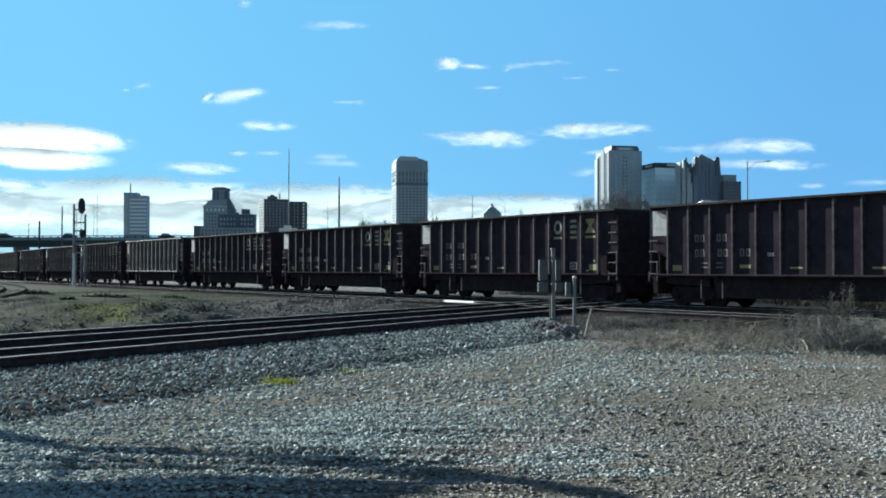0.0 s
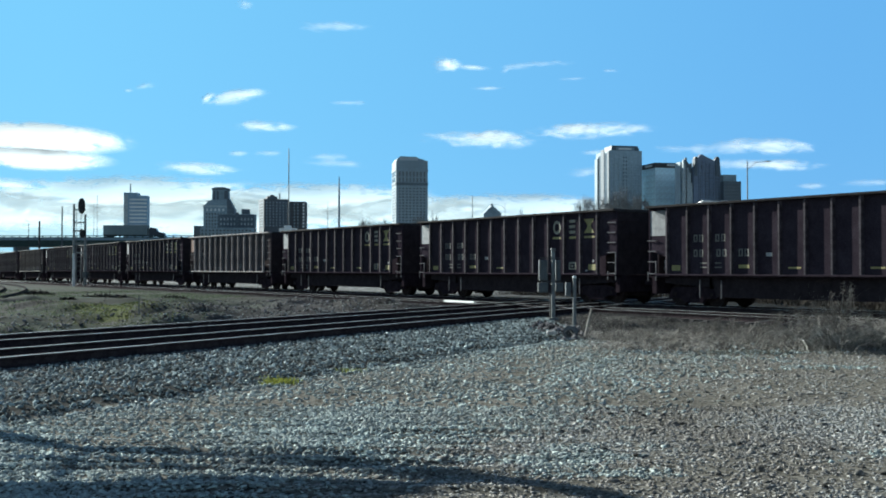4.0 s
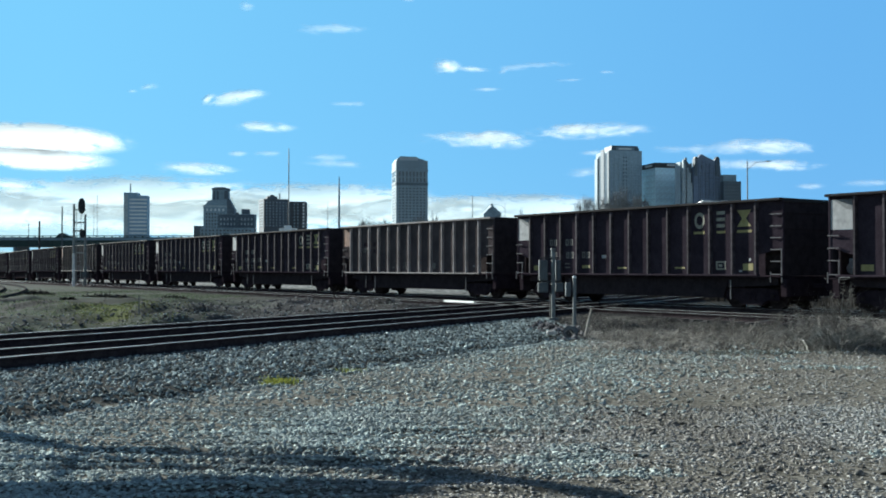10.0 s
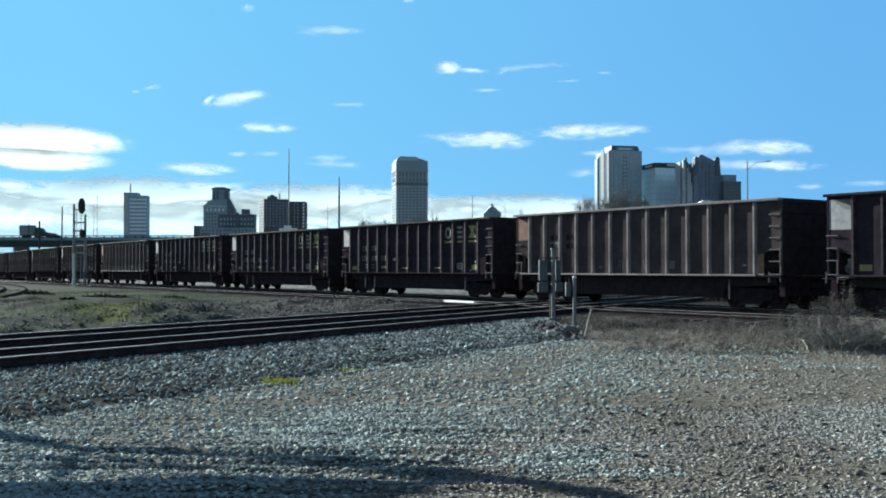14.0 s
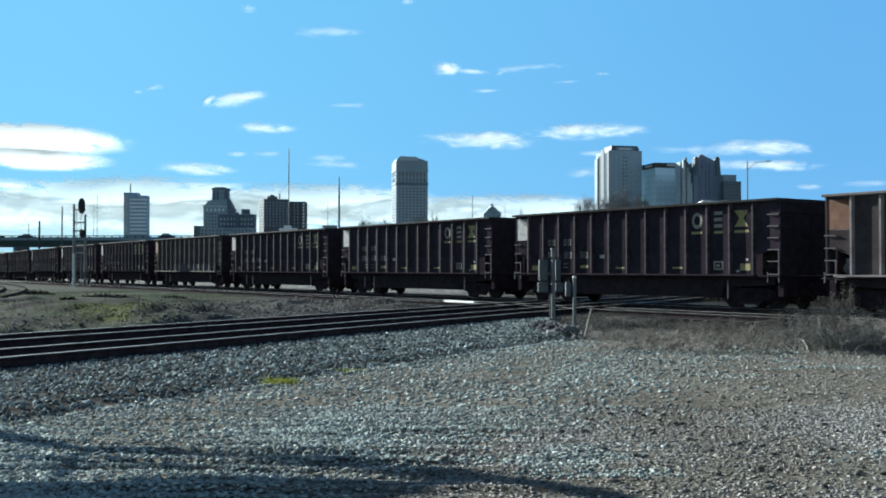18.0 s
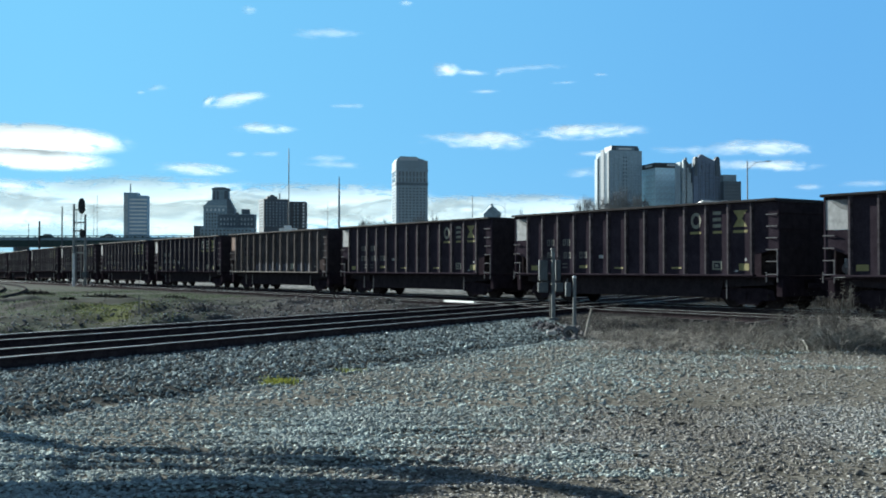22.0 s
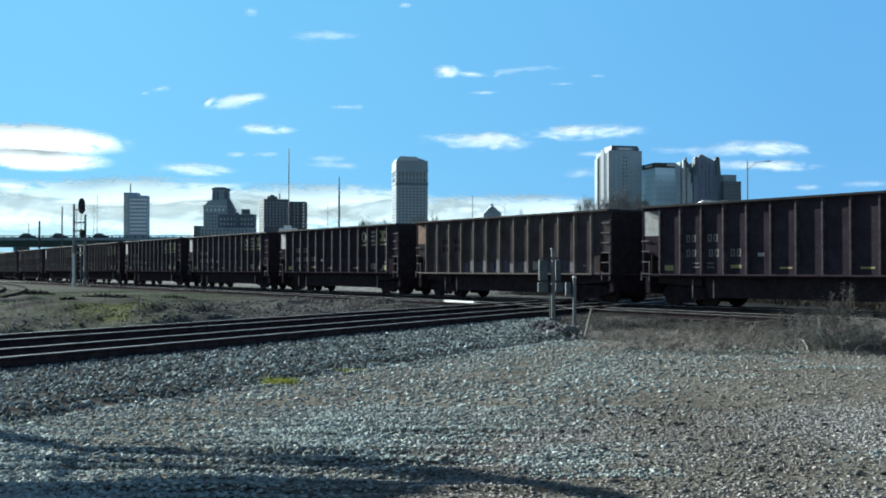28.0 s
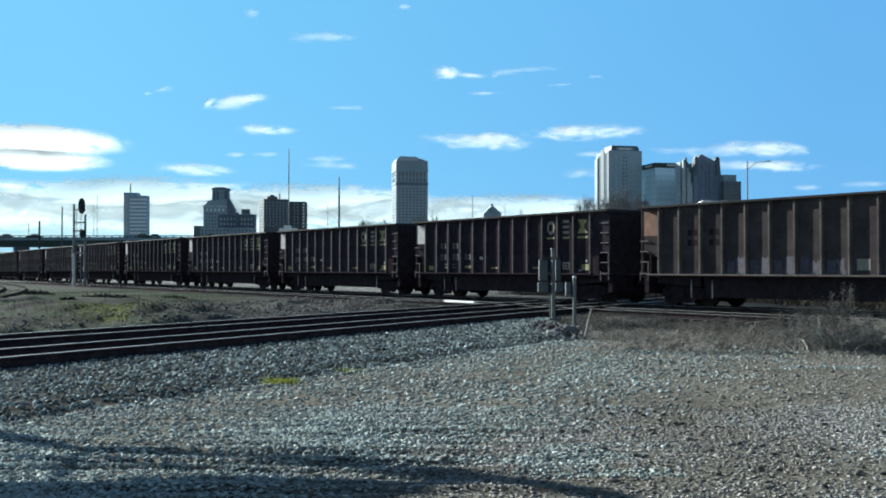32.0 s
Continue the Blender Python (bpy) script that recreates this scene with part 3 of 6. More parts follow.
            for x0, z in ((-4.75, 1.59), (-4.75, 1.44), (-4.05, 1.59), (-4.05, 1.44)):
                mark("stencil_line", [(x0, x0 + 0.32, z, z + 0.045)], LETTER, "thin faded stencilled line")
            for x0 in (-0.87, 2.20):
                mark("reflector_stripe", [(x0, x0 + 0.50, 1.41, 1.47)], YELLOW, "yellow reflector stripe")
            mark("reflector_stripe", [(-6.14, -5.70, 1.34, 1.54)], YELLOW, "yellow reflector stripe")
            mark("reflector_stripe", [(-2.97, -2.50, 1.43, 1.55)], YELLOW, "yellow reflector stripe")
            mark("reflector_stripe", [(5.40, 5.84, 1.35, 1.59)], YELLOW, "yellow reflector stripe")
            mark("tag", [(5.66, 5.74, 1.68, 1.77)], WHITE_PANEL, "small white tag")
            mark("tag", [(5.22, 5.36, 1.30, 1.36)], WHITE_PANEL, "small white tag")
            x, z = 4.19, 1.37
            mark("placard_frame", [(x, x + 0.44, z, z + 0.06), (x, x + 0.44, z + 0.25, z + 0.31), (x, x + 0.07, z + 0.06, z + 0.25), (x + 0.37, x + 0.44, z + 0.06, z + 0.25), (x + 0.12, x + 0.28, z + 0.10, z + 0.20)], CREAM)
            mark("placard", [(-1.78, -1.53, 1.83, 1.96)], WHITE_PANEL, "small white placard")
        else:
            mark("placard", [(2.13, 2.60, 1.36, 1.72) if graffiti else (1.86, 2.24, 1.40, 1.70)], CREAM if graffiti else LETTER, "small pale placard")
            mark("placard", [(RIB_X[4] + 0.3, RIB_X[4] + 0.52, 1.42, 1.50)], LETTER, "small pale placard")
            mark("tag", [(5.45, 5.60, 1.50, 1.56)], WHITE_PANEL, "small white tag")
            for i, z in ((1, 2.62), (2, 2.62), (1, 2.25), (2, 2.25)):
                for k in (0, 1):
                    x = RIB_X[i] + 0.35 + 0.27 * k
                    mark("reporting_mark", [(x, x + 0.20, z, z + 0.22)], UNDER)
            if not graffiti:
                x = RIB_X[1] + 0.30
                mark("number_patch", [(x, x + 0.55, 2.27, 2.54)], LETTER, "pale painted patch")
                for i, q in ((5, 0.0), (5, 0.14), (5, 0.30), (6, 0.5)):
                    x = RIB_X[i] + 0.35 + q
                    part("scribble", prism(B(), ((x, 1.38), (x + 0.03, 1.38), (x + 0.16 - q * 0.5, 1.75), (x + 0.13 - q * 0.5, 1.76)), fy0, fy1), LETTER, car, "thin pale scrawled stroke")
        if graffiti:
            for i in (3, 4, 5, 6, 7, 9, 10):
                # bulging sprayed letter forms, different in each bay
                for j in range(2):
                    x, lean = RIB_X[i] + 0.12 + 0.42 * j, random.uniform(-0.06, 0.06)
                    top, w = random.uniform(1.68, 1.84), random.uniform(0.34, 0.42)
                    notch = random.uniform(0.1, 0.4)
                    pts = [(x, 1.24), (x + w * 0.3, 1.22), (x + w * 0.42, 1.24 + 0.2 * notch), (x + w * 0.6, 1.22), (x + w, 1.25),
                           (x + w * 0.95 + lean, 1.45), (x + w + lean, top - 0.03), (x + w * 0.7 + lean, top), (x + w * 0.5 + lean, top - 0.25 * notch),
                           (x + w * 0.25 + lean, top + 0.02), (x + lean, top - 0.06), (x + 0.05, 1.48)]
                    part("graffiti", prism(B(), pts, fy0, fy1), GRAFFITI, car, "faded lilac sprayed shape")
    # ends: upright sheet, ribs across, platform
    for e, x, edge in ((-1, RIB_X[0], REAR), (1, FRONT - 0.09, FRONT)):
        # near-black end sheet and ribs hold the shade between coupled cars
        part("end_panel", box(B(), x - 0.03, x + 0.03, -1.46, 1.46, SILL_Z, TOP_Z - 0.05), SOOT_SHADE, car)
        if e < 0:
            part("bulkhead", box(B(), REAR + 0.20, REAR + 0.26, -1.22, 1.46, SILL_Z, 2.02), SOOT_SHADE, car)
        part("end_chord", box(B(), min(edge, edge - e * 0.18), max(edge, edge - e * 0.18), -1.44, 1.44, TOP_Z - 0.13, TOP_Z - 0.002), CHORD, car, bevel=0.012)
        for z in (2.15, 2.75, 3.3):
            xx = x + e * 0.045
            part("end_rib", box(B(), xx - 0.015, xx + 0.015, -1.44, 1.44, z, z + 0.10), SOOT_SHADE, car)
        part("platform", box(B(), min(edge, x - e * 0.2), max(edge, x - e * 0.2), -1.46, 1.46, 1.07, SILL_Z - 0.055), UNDER, car)
        part("end_sill", box(B(), e * (h - 0.12) - 0.12, e * (h - 0.12) + 0.12, -1.45, 1.45, 0.46, 1.06), UNDER, car, bevel=0.012)
        bm = box(B(), min(e * h, e * (h + 0.62)), max(e * h, e * (h + 0.62)), -0.09, 0.09, 0.74, 0.92)
        box(bm, min(e * (h + 0.58), e * (h + 0.89)), max(e * (h + 0.58), e * (h + 0.89)), -0.16, 0.13, 0.70, 0.98)
        part("coupler", bm, UNDER, car, bevel=0.01)
        bm = B()
        tube(bm, (e * (h + 0.05), 0.5, 0.85), (e * (h + 0.35), 0.42, 0.45), 0.03, sides=6)
        tube(bm, (e * (h + 0.35), 0.42, 0.45), (e * (h + 0.85), 0.3, 0.42), 0.03, sides=6)
        part("air_hose", bm, UNDER, car)
        build_truck(car, e * (h - 1.75))
    bm = tube(B(), (REAR + 0.30, -0.55, 1.95), (REAR + 0.38, -0.55, 1.95), 0.28, sides=16)
    tube(bm, (REAR + 0.34, -0.55, SILL_Z), (REAR + 0.34, -0.55, 1.95), 0.035, sides=6)
    part("brake_wheel", bm, UNDER, car)
    bm = tube(B(), (REAR + 0.45, -0.95, 1.42), (REAR + 0.45, -0.35, 1.42), 0.17, sides=14)
    box(bm, REAR + 0.38, REAR + 0.52, -0.85, -0.45, SILL_Z - 0.05, 1.30)
    part("brake_cylinder", bm, LADDER, car, "grey brake cylinder")
    part("valve_box", box(B(), REAR + 0.62, REAR + 0.86, -1.30, -1.02, 1.42, 1.74), LADDER, car, "grey valve box", bevel=0.02)
    # floor and centre sill
    part("floor", box(B(), RIB_X[0], FRONT - 0.1, -1.45, 1.45, 1.08, 1.16), UNDER, car)
    part("centre_sill", box(B(), -h, h, -0.3, 0.3, 0.72, 1.07), UNDER, car)
    part("tub_floor", box(B(), -h + 2.95, h - 2.95, -1.16, 1.16, 0.37, 0.43), SOOT_SHADE, car)
    for e in (-1, 1):
        part("tub_end", prism(B(), ((e * (h - 2.95), 0.39), (e * (h - 2.98), 0.39), (e * (h - 2.73), 1.07), (e * (h - 2.70), 1.07)), -1.16, 1.16), SOOT_SHADE, car)
    for x, y in ((-h + 3.4, -1.44), (h - 2.4, -1.44), (-h + 2.4, -1.44)):
        part("bracket", tube(B(), (x, y, 1.0), (x, y, 0.34), 0.022, sides=6), LADDER, car)
    for e in (-1, 1):
        part("brake_rigging", box(B(), e * (h - 1.75) - 1.3, e * (h - 1.75) + 1.3, -0.62, 0.62, 0.30, 0.60), SOOT_SHADE, car)
    return car


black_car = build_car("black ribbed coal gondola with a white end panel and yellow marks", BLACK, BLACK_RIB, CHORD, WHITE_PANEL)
# this car's chord takes the pale rib paint, glare put into colour
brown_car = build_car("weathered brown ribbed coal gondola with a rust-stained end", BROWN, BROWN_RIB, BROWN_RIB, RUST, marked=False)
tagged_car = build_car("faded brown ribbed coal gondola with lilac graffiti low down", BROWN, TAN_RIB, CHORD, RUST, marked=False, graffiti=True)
CARS = []
for k in range(19):
    m = on_track(-21.82 - PITCH * k)
    if k == 0:
        c = black_car
    elif k == 4:
        c = brown_car
    elif k == 8:
        c = tagged_car
    else:
        c = copy_thing(black_car, m)
    c.matrix_basis = m
    CARS.append(c)


# ---------------------------------------------------------------- skyline
F = 1868.26


def px(x, dist):
    return (x - 784) / F * dist


def up(y, dist):
    return EYE_Z + (475.0 - y) / F * dist


def facade_material(name, c, rough=0.6, spec=0.4):
    return surf(name, tuple(v * 0.88 for v in c), tuple(v * 1.1 for v in c), 0.05, rough, 0, 0, 0.8, spec=spec)


# stone and concrete tones lean blue: distance haze mixed into the colours
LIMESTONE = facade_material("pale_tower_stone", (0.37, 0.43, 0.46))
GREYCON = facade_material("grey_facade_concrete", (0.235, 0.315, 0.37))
BRICK = facade_material("brown_brick_facade", (0.095, 0.112, 0.135))
DARKFAC = facade_material("dark_facade", (0.10, 0.13, 0.16))
INKFAC = facade_material("blue_black_facade", (0.06, 0.066, 0.078))
BLUEGLASS = facade_material("blue_curtain_glass", (0.62, 0.82, 0.90), 0.35, 0.6)
BLUEGLASS.node_tree.nodes["Principled BSDF"].inputs["Metallic"].default_value = 0.2
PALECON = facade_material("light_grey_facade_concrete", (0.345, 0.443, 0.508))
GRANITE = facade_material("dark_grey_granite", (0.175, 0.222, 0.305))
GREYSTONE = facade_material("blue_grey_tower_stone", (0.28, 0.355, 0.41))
WINDOW = facade_material("dark_window_glass", (0.10, 0.115, 0.13), 0.15, 0.6)
WHITEFAC = facade_material("white_facade_paint", (0.74, 0.75, 0.74))
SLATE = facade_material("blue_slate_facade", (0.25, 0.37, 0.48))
ROOFDARK = facade_material("dark_roof", (0.05, 0.05, 0.055))


class Tower:
    """A building whose near left corner shows at x, at that distance; local x along its front, y to its back."""

    def __init__(self, x, dist, yaw, label, name="tower_building", category="building"):
        self.d = dist
        self.s = F / dist
        self.ob = thing(name, pose(px(x, dist), dist, 0, 0, 0, yaw), label, category)
        self.yaw = radians(yaw)

    def block(self, x0, x1, y0, y1, ztop, mat, name="wall", zbot=-1.0, label=""):
        return part(name, box(B(), x0, x1, y0, y1, zbot, ztop), mat, self.ob, label)

    def windows(self, x0, x1, cols, z0, z1, rows, fw=0.5, fh=0.5, face="front", mat=None, y=0.0):
        """A grid of window panes on the front (local y = y) or on the left side (local x = y)."""
        first = None
        cw, rh = (x1 - x0) / cols, (z1 - z0) / rows
        for r in range(rows):
            for c in range(cols):
                u, z = x0 + cw * (c + 0.5), z0 + rh * (r + 0.5)
                m = pose(u, y - 0.12, z) if face == "front" else pose(y - 0.12, u, z, 0, 0, 90)
                if first is None:
                    first = part("window", box(B(), -cw * fw / 2, cw * fw / 2, -0.12, 0.12, -rh * fh / 2, rh * fh / 2), mat or WINDOW, self.ob)
                    first.matrix_basis = m
                else:
                    again(first, m)


def build_skyline():
    # blue-grey slab with pale floor bands and a mast
    t = Tower(219, 1100, 8, "blue-grey office slab with horizontal floor bands and roof mast")
    k = 1100 / F
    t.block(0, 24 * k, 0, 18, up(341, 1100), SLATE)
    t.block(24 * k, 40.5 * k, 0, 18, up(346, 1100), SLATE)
    t.windows(9 * k, 40.5 * k, 1, up(416, 1100), up(350, 1100), 10, 0.95, 0.42, mat=WHITEFAC)
    t.block(0, 7 * k, -0.5, 0, up(344, 1100), LIMESTONE, "end_pier")
    part("mast", tube(B(), (10 * k, 5, up(341, 1100)), (10 * k, 5, up(325, 1100)), 0.9, 0.6), GREYCON, t.ob)
    # stepped stone tower
    d = 900
    k = d / F
    t = Tower(360, d, 6, "grey stepped stone tower with a round-shouldered crown")
    bm = prism(B(), ((0, -1), (0, up(366, d)), (9 * k, up(355, d)), (44 * k, up(352, d)), (54 * k, up(372, d)), (54 * k, -1)), 0, 20)
    part("wall", bm, GREYCON, t.ob)
    bm = prism(B(), ((14 * k, up(356, d)), (15 * k, up(334, d)), (19 * k, up(331, d)), (38 * k, up(331, d)), (43 * k, up(336, d)), (44 * k, up(356, d))), 2, 15)
    part("crown", bm, GREYCON, t.ob)
    t.windows(3 * k, 38 * k, 7, up(412, d), up(376, d), 6, 0.45, 0.6)
    t.windows(3 * k, 38 * k, 5, up(374, d), up(369, d), 1, 0.4, 0.8, mat=WHITEFAC)
    # darker slab over the right end puts that side's shade into colour
    bm = prism(B(), ((41 * k, -1), (41 * k, up(353, d)), (44 * k, up(351, d)), (54.5 * k, up(371, d)), (54.5 * k, -1)), -0.6, 20.3)
    part("side_wing", bm, DARKFAC, t.ob)
    t.block(17 * k, 20 * k, 1.4, 2, up(338, d), DARKFAC, "crown_bay", up(353, d))
    t.block(23 * k, 26 * k, 1.4, 2, up(338, d), DARKFAC, "crown_bay", up(353, d))
    t.block(36 * k, 43 * k, 1.4, 2, up(337, d), DARKFAC, "crown_bay", up(353, d))
    t.block(13.5 * k, 44.5 * k, 1, 15.5, up(333, d), DARKFAC, "cornice", up(335.5, d))
    t.block(-0.4, 45 * k, -0.4, 10, up(364, d), LIMESTONE, "cornice", up(367, d))
    # low blocks before it
    d = 800
    k = d / F
    t = Tower(386, d, 5, "dark grey flat-roofed block with a stair tower", "office_block")
    t.block(0, 64 * k, 0, 16, up(380, d), DARKFAC)
    t.block(40 * k, 54 * k, 2, 10, up(370, d), DARKFAC, "stair_tower")
    t.windows(2 * k, 62 * k, 10, up(418, d), up(384, d), 4, 0.4, 0.5, mat=LIMESTONE)
    t.block(30 * k, 36 * k, -1, 0, up(376, d), DARKFAC, "stair_bay")
    t.block(-0.3, 64 * k, -0.3, 16, up(379, d), GREYCON, "parapet", up(380, d) + 0.05)
    t = Tower(343, d, 5, "low grey block at the foot of the stepped tower", "office_block")
    t.block(0, 14 * k, 0, 10, up(400, d), DARKFAC)
    t.windows(1 * k, 13 * k, 3, up(418, d), up(402, d), 2)
    t = Tower(357, d, 4, "long low pale commercial building", "office_block")
    t.block(0, 92 * k, -8, 0, up(404, d), GREYCON)
    t.windows(1 * k, 90 * k, 14, up(418, d), up(406, d), 2, y=-8.0)
    # brick apartment blocks
    d = 750
    k = d / F
    t = Tower(467, d, 22, "brown brick high-rise with pale end wall and roof plant", "apartment_block")
    t.block(0, 46 * k, 0, 17, up(352, d), BRICK)
    t.block(8 * k, 26 * k, 3, 10, up(347, d), BRICK, "roof_plant")
    t.block(29 * k, 31 * k, 3, 4, up(341, d), DARKFAC, "vent")
    t.windows(2 * k, 44 * k, 7, up(402, d), up(356, d), 9, 0.4, 0.45, mat=GREYSTONE)
    t.windows(1, 16, 2, up(402, d), up(356, d), 9, 0.6, 0.4, "left", mat=GREYCON)
    t.block(12 * k, 20 * k, 2, 6, up(344.5, d), DARKFAC, "lift_tower", up(352, d))
    t = Tower(508, d - 40, 3, "dark blue-black apartment slab with pale balcony doors", "apartment_block")
    k = (d - 40) / F
    d -= 40
    t.block(0, 33 * k, 0, 14, up(357, d), INKFAC)
    t.windows(26 * k, 32 * k, 1, up(404, d), up(359, d), 8, 0.55, 0.6, mat=WHITEFAC)
    t.windows(2 * k, 6 * k, 1, up(404, d), up(359, d), 8, 0.5, 0.5, mat=GREYCON)
    t.windows(10 * k, 22 * k, 2, up(404, d), up(359, d), 8, 0.4, 0.45, mat=GREYCON)
    # pale tower with a crown of lettering-free parapet
    d = 900
    k = d / F
    t = Tower(701, d, 11, "pale stone high-rise with a dark belt and recessed crown")
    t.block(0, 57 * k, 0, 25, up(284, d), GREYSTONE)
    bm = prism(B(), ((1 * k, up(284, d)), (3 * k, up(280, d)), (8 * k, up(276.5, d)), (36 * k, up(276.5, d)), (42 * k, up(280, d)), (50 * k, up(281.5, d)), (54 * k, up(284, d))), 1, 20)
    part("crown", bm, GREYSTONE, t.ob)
    t.windows(6 * k, 40 * k, 9, up(284, d), up(278, d), 1, 0.5, 0.9, y=1.0, mat=WHITEFAC)
    t.windows(3 * k, 54 * k, 1, up(299, d), up(286, d), 3, 0.98, 0.25, mat=GREYCON)
    t.block(-0.4, 57 * k + 0.4, -0.4, 25, up(300, d), GREYSTONE, "cornice", up(303, d))
    t.block(-0.3, 57 * k + 0.3, -0.3, 25, up(323, d), DARKFAC, "belt", up(328, d))
    t.windows(3 * k, 54 * k, 8, up(313, d), up(303, d), 1, 0.5, 0.9)
    t.windows(3 * k, 54 * k, 8, up(322, d), up(314, d), 1, 0.5, 0.9)
    t.windows(3 * k, 54 * k, 8, up(398, d), up(331, d), 13, 0.55, 0.5)
    t.windows(2, 23, 3, up(398, d), up(331, d), 13, 0.5, 0.45, "left")
    t.windows(2, 23, 2, up(322, d), up(303, d), 2, 0.6, 0.8, "left")
    # concrete and glass group
    d = 1000
    k = d / F
    t = Tower(1079, d, 12, "tall grey ribbed tower with chamfered crown and lit side piers")
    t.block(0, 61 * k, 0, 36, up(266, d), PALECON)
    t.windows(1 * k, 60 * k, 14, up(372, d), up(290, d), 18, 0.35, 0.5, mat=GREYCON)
    bm = prism(B(), ((4 * k, up(267, d)), (6 * k, up(257, d)), (54 * k, up(257, d)), (57 * k, up(262, d)), (57 * k, up(267, d))), 2, 22)
    part("crown", bm, DARKFAC, t.ob)
    t.block(14 * k, 48 * k, 1.6, 2, up(260, d), GREYCON, "crown_panel", up(265, d))
    t.block(18 * k, 42 * k, 1.2, 1.6, up(261, d), WHITEFAC, "sign_bar", up(264, d), "plain white sign bar")
    for i in range(7):
        t.block(i * 9 * k + 0.2, i * 9 * k + 3 * k, -0.4, 0, up(268, d), PALECON, "pier")
    t.windows(25 * k, 33 * k, 1, up(370, d), up(275, d), 14, 0.8, 0.45)
    # added cover and dark piers tone the sunlit left face down by colour
    t.block(-0.2, 0, 0, 36, up(267, d), GREYCON, "side_cladding")
    t.block(-0.8, -0.2, 0, 5, up(268, d), DARKFAC, "pier")
    t.block(-0.8, -0.2, 13, 22, up(262, d), DARKFAC, "pier")
    t.block(-1.5, -0.2, 29, 36, up(276, d), GREYCON, "pier")
    t.block(-0.3, 0, 36.05, 40, up(280, d), GREYCON, "rear_wing")
    t.block(-0.5, -0.2, 5, 13, up(270, d), WINDOW, "glazed_bay")
    t.block(-0.5, -0.2, 22, 29, up(272, d), WINDOW, "glazed_bay")
    t = Tower(1160, d, 14, "blue-green mirrored glass office block with dark roof band")
    t.block(0, 51 * k, 0, 34, up(297, d), BLUEGLASS)
    t.block(-0.5, 51 * k + 0.5, -0.5, 34, up(288, d), ROOFDARK, "roof_band", up(297, d) + 0.05)
    t.block(22 * k, 44 * k, -0.9, -0.5, up(290.5, d), WHITEFAC, "sign_bar", up(293.5, d), "plain white sign bar")
    t.block(-0.9, -0.5, 6, 20, up(291, d), WHITEFAC, "sign_bar", up(294, d), "plain white sign bar")
    t.windows(0.5 * k, 50 * k, 5, up(372, d), up(298, d), 7, 0.985, 0.985, mat=BLUEGLASS)
    t.windows(1, 33, 3, up(372, d), up(298, d), 7, 0.985, 0.985, "left", mat=BLUEGLASS)
    d = 950
    k = d / F
    t = Tower(1228, d, 16, "dark grey granite tower with a broad gable and stepped side coloured as sunlit")
    k = d / F / math.cos(radians(16))

    def outline(pts):
        return [(u * k, up(v, d) if v < 400 else -1) for u, v in pts]
    part("gable_wall", prism(B(), outline(((0, 500), (0, 300), (2.5, 296), (2.5, 281), (8, 279), (15, 272.5), (25, 277), (40, 283.5), (40.5, 281), (50, 284), (53, 317), (53, 500))), 0, 5), GRANITE, t.ob)
    t.block(0.3, 52 * k, 5, 26, up(300, d), DARKFAC)
    for u, w, top in ((1.5, 5, 277.5), (41, 8, 276.5)):
        c = (u + w / 2) * k
        tur = t.block(u * k, (u + w) * k, -0.8, 3, up(top + 4, d), DARKFAC, "turret", up(top + 34, d))
        part("turret_cap", prism(B(), ((u * k, up(top + 4, d) + 0.02), (c - 0.6, up(top, d)), (c + 0.6, up(top, d)), ((u + w) * k, up(top + 4, d) + 0.02)), -0.8, 3), ROOFDARK, tur)
    for u, top in ((9, 283), (16, 279), (23, 282), (30, 285), (37, 289)):
        t.block(u * k, (u + 2.0) * k, -0.7, 0, up(top + 4, d), GRANITE, "pilaster")
    t.windows(10 * k, 50 * k, 8, up(372, d), up(304, d), 14, 0.4, 0.5, mat=DARKFAC)
    t.block(14 * k, 19 * k, -0.5, 0, up(292, d), DARKFAC, "gable_window", up(299, d))
    # stepped side bays, sunlight put into their pale stone, before a dark backing
    part("recess", prism(B(), outline(((-16, 500), (-16, 285), (-11, 284), (-5, 291), (0, 288), (0, 500))), 3, 6), DARKFAC, t.ob)
    for u, w, top in ((-19, 4.5, 283.5), (-12, 3.4, 297), (-8.4, 3.4, 306), (-4.8, 3.0, 324)):
        t.block(u * k, (u + w) * k, 0.6, 2.9, up(top, d), LIMESTONE, "stepped_bay")
    t.block(-16 * k, -12.5 * k, 0.2, 2.9, up(280, d), DARKFAC, "turret", up(291, d))
    t.block(-19 * k, -14 * k, 6.1, 16, up(286, d), GREYSTONE, "rear_wing")
    k = d / F
    t = Tower(1281, d, 10, "grey low office block with a set-back top")
    t.block(0, 33 * k, 0, 20, up(321, d), DARKFAC)
    t.block(1 * k, 26 * k, 2, 18, up(309, d), GREYCON, "set_back_top")
    t.windows(2 * k, 31 * k, 8, up(372, d), up(325, d), 8, 0.5, 0.5)
    # small white roof low between the blocks
    d = 300
    k = d / F
    t = Tower(494, d, 4, "small flat-roofed white building", "shed")
    t.block(0, 30 * k, 0, 6, up(404, d), WHITEFAC)
    t.block(8 * k, 20 * k, 1, 4, up(399, d), WHITEFAC, "roof_unit", up(404, d) + 0.02)
    # long low white shed behind the train
    d = 230
    k = d / F
    t = Tower(1243, d, -6, "long low white shed with a flat roof", "shed")
    t.block(0, 152 * k, 0, 8, up(358.5, d), LIMESTONE)
    t.block(-0.3, 152 * k + 0.3, -0.4, 8.3, up(356, d), WHITEFAC, "roof_edge", up(358.5, d) + 0.02)
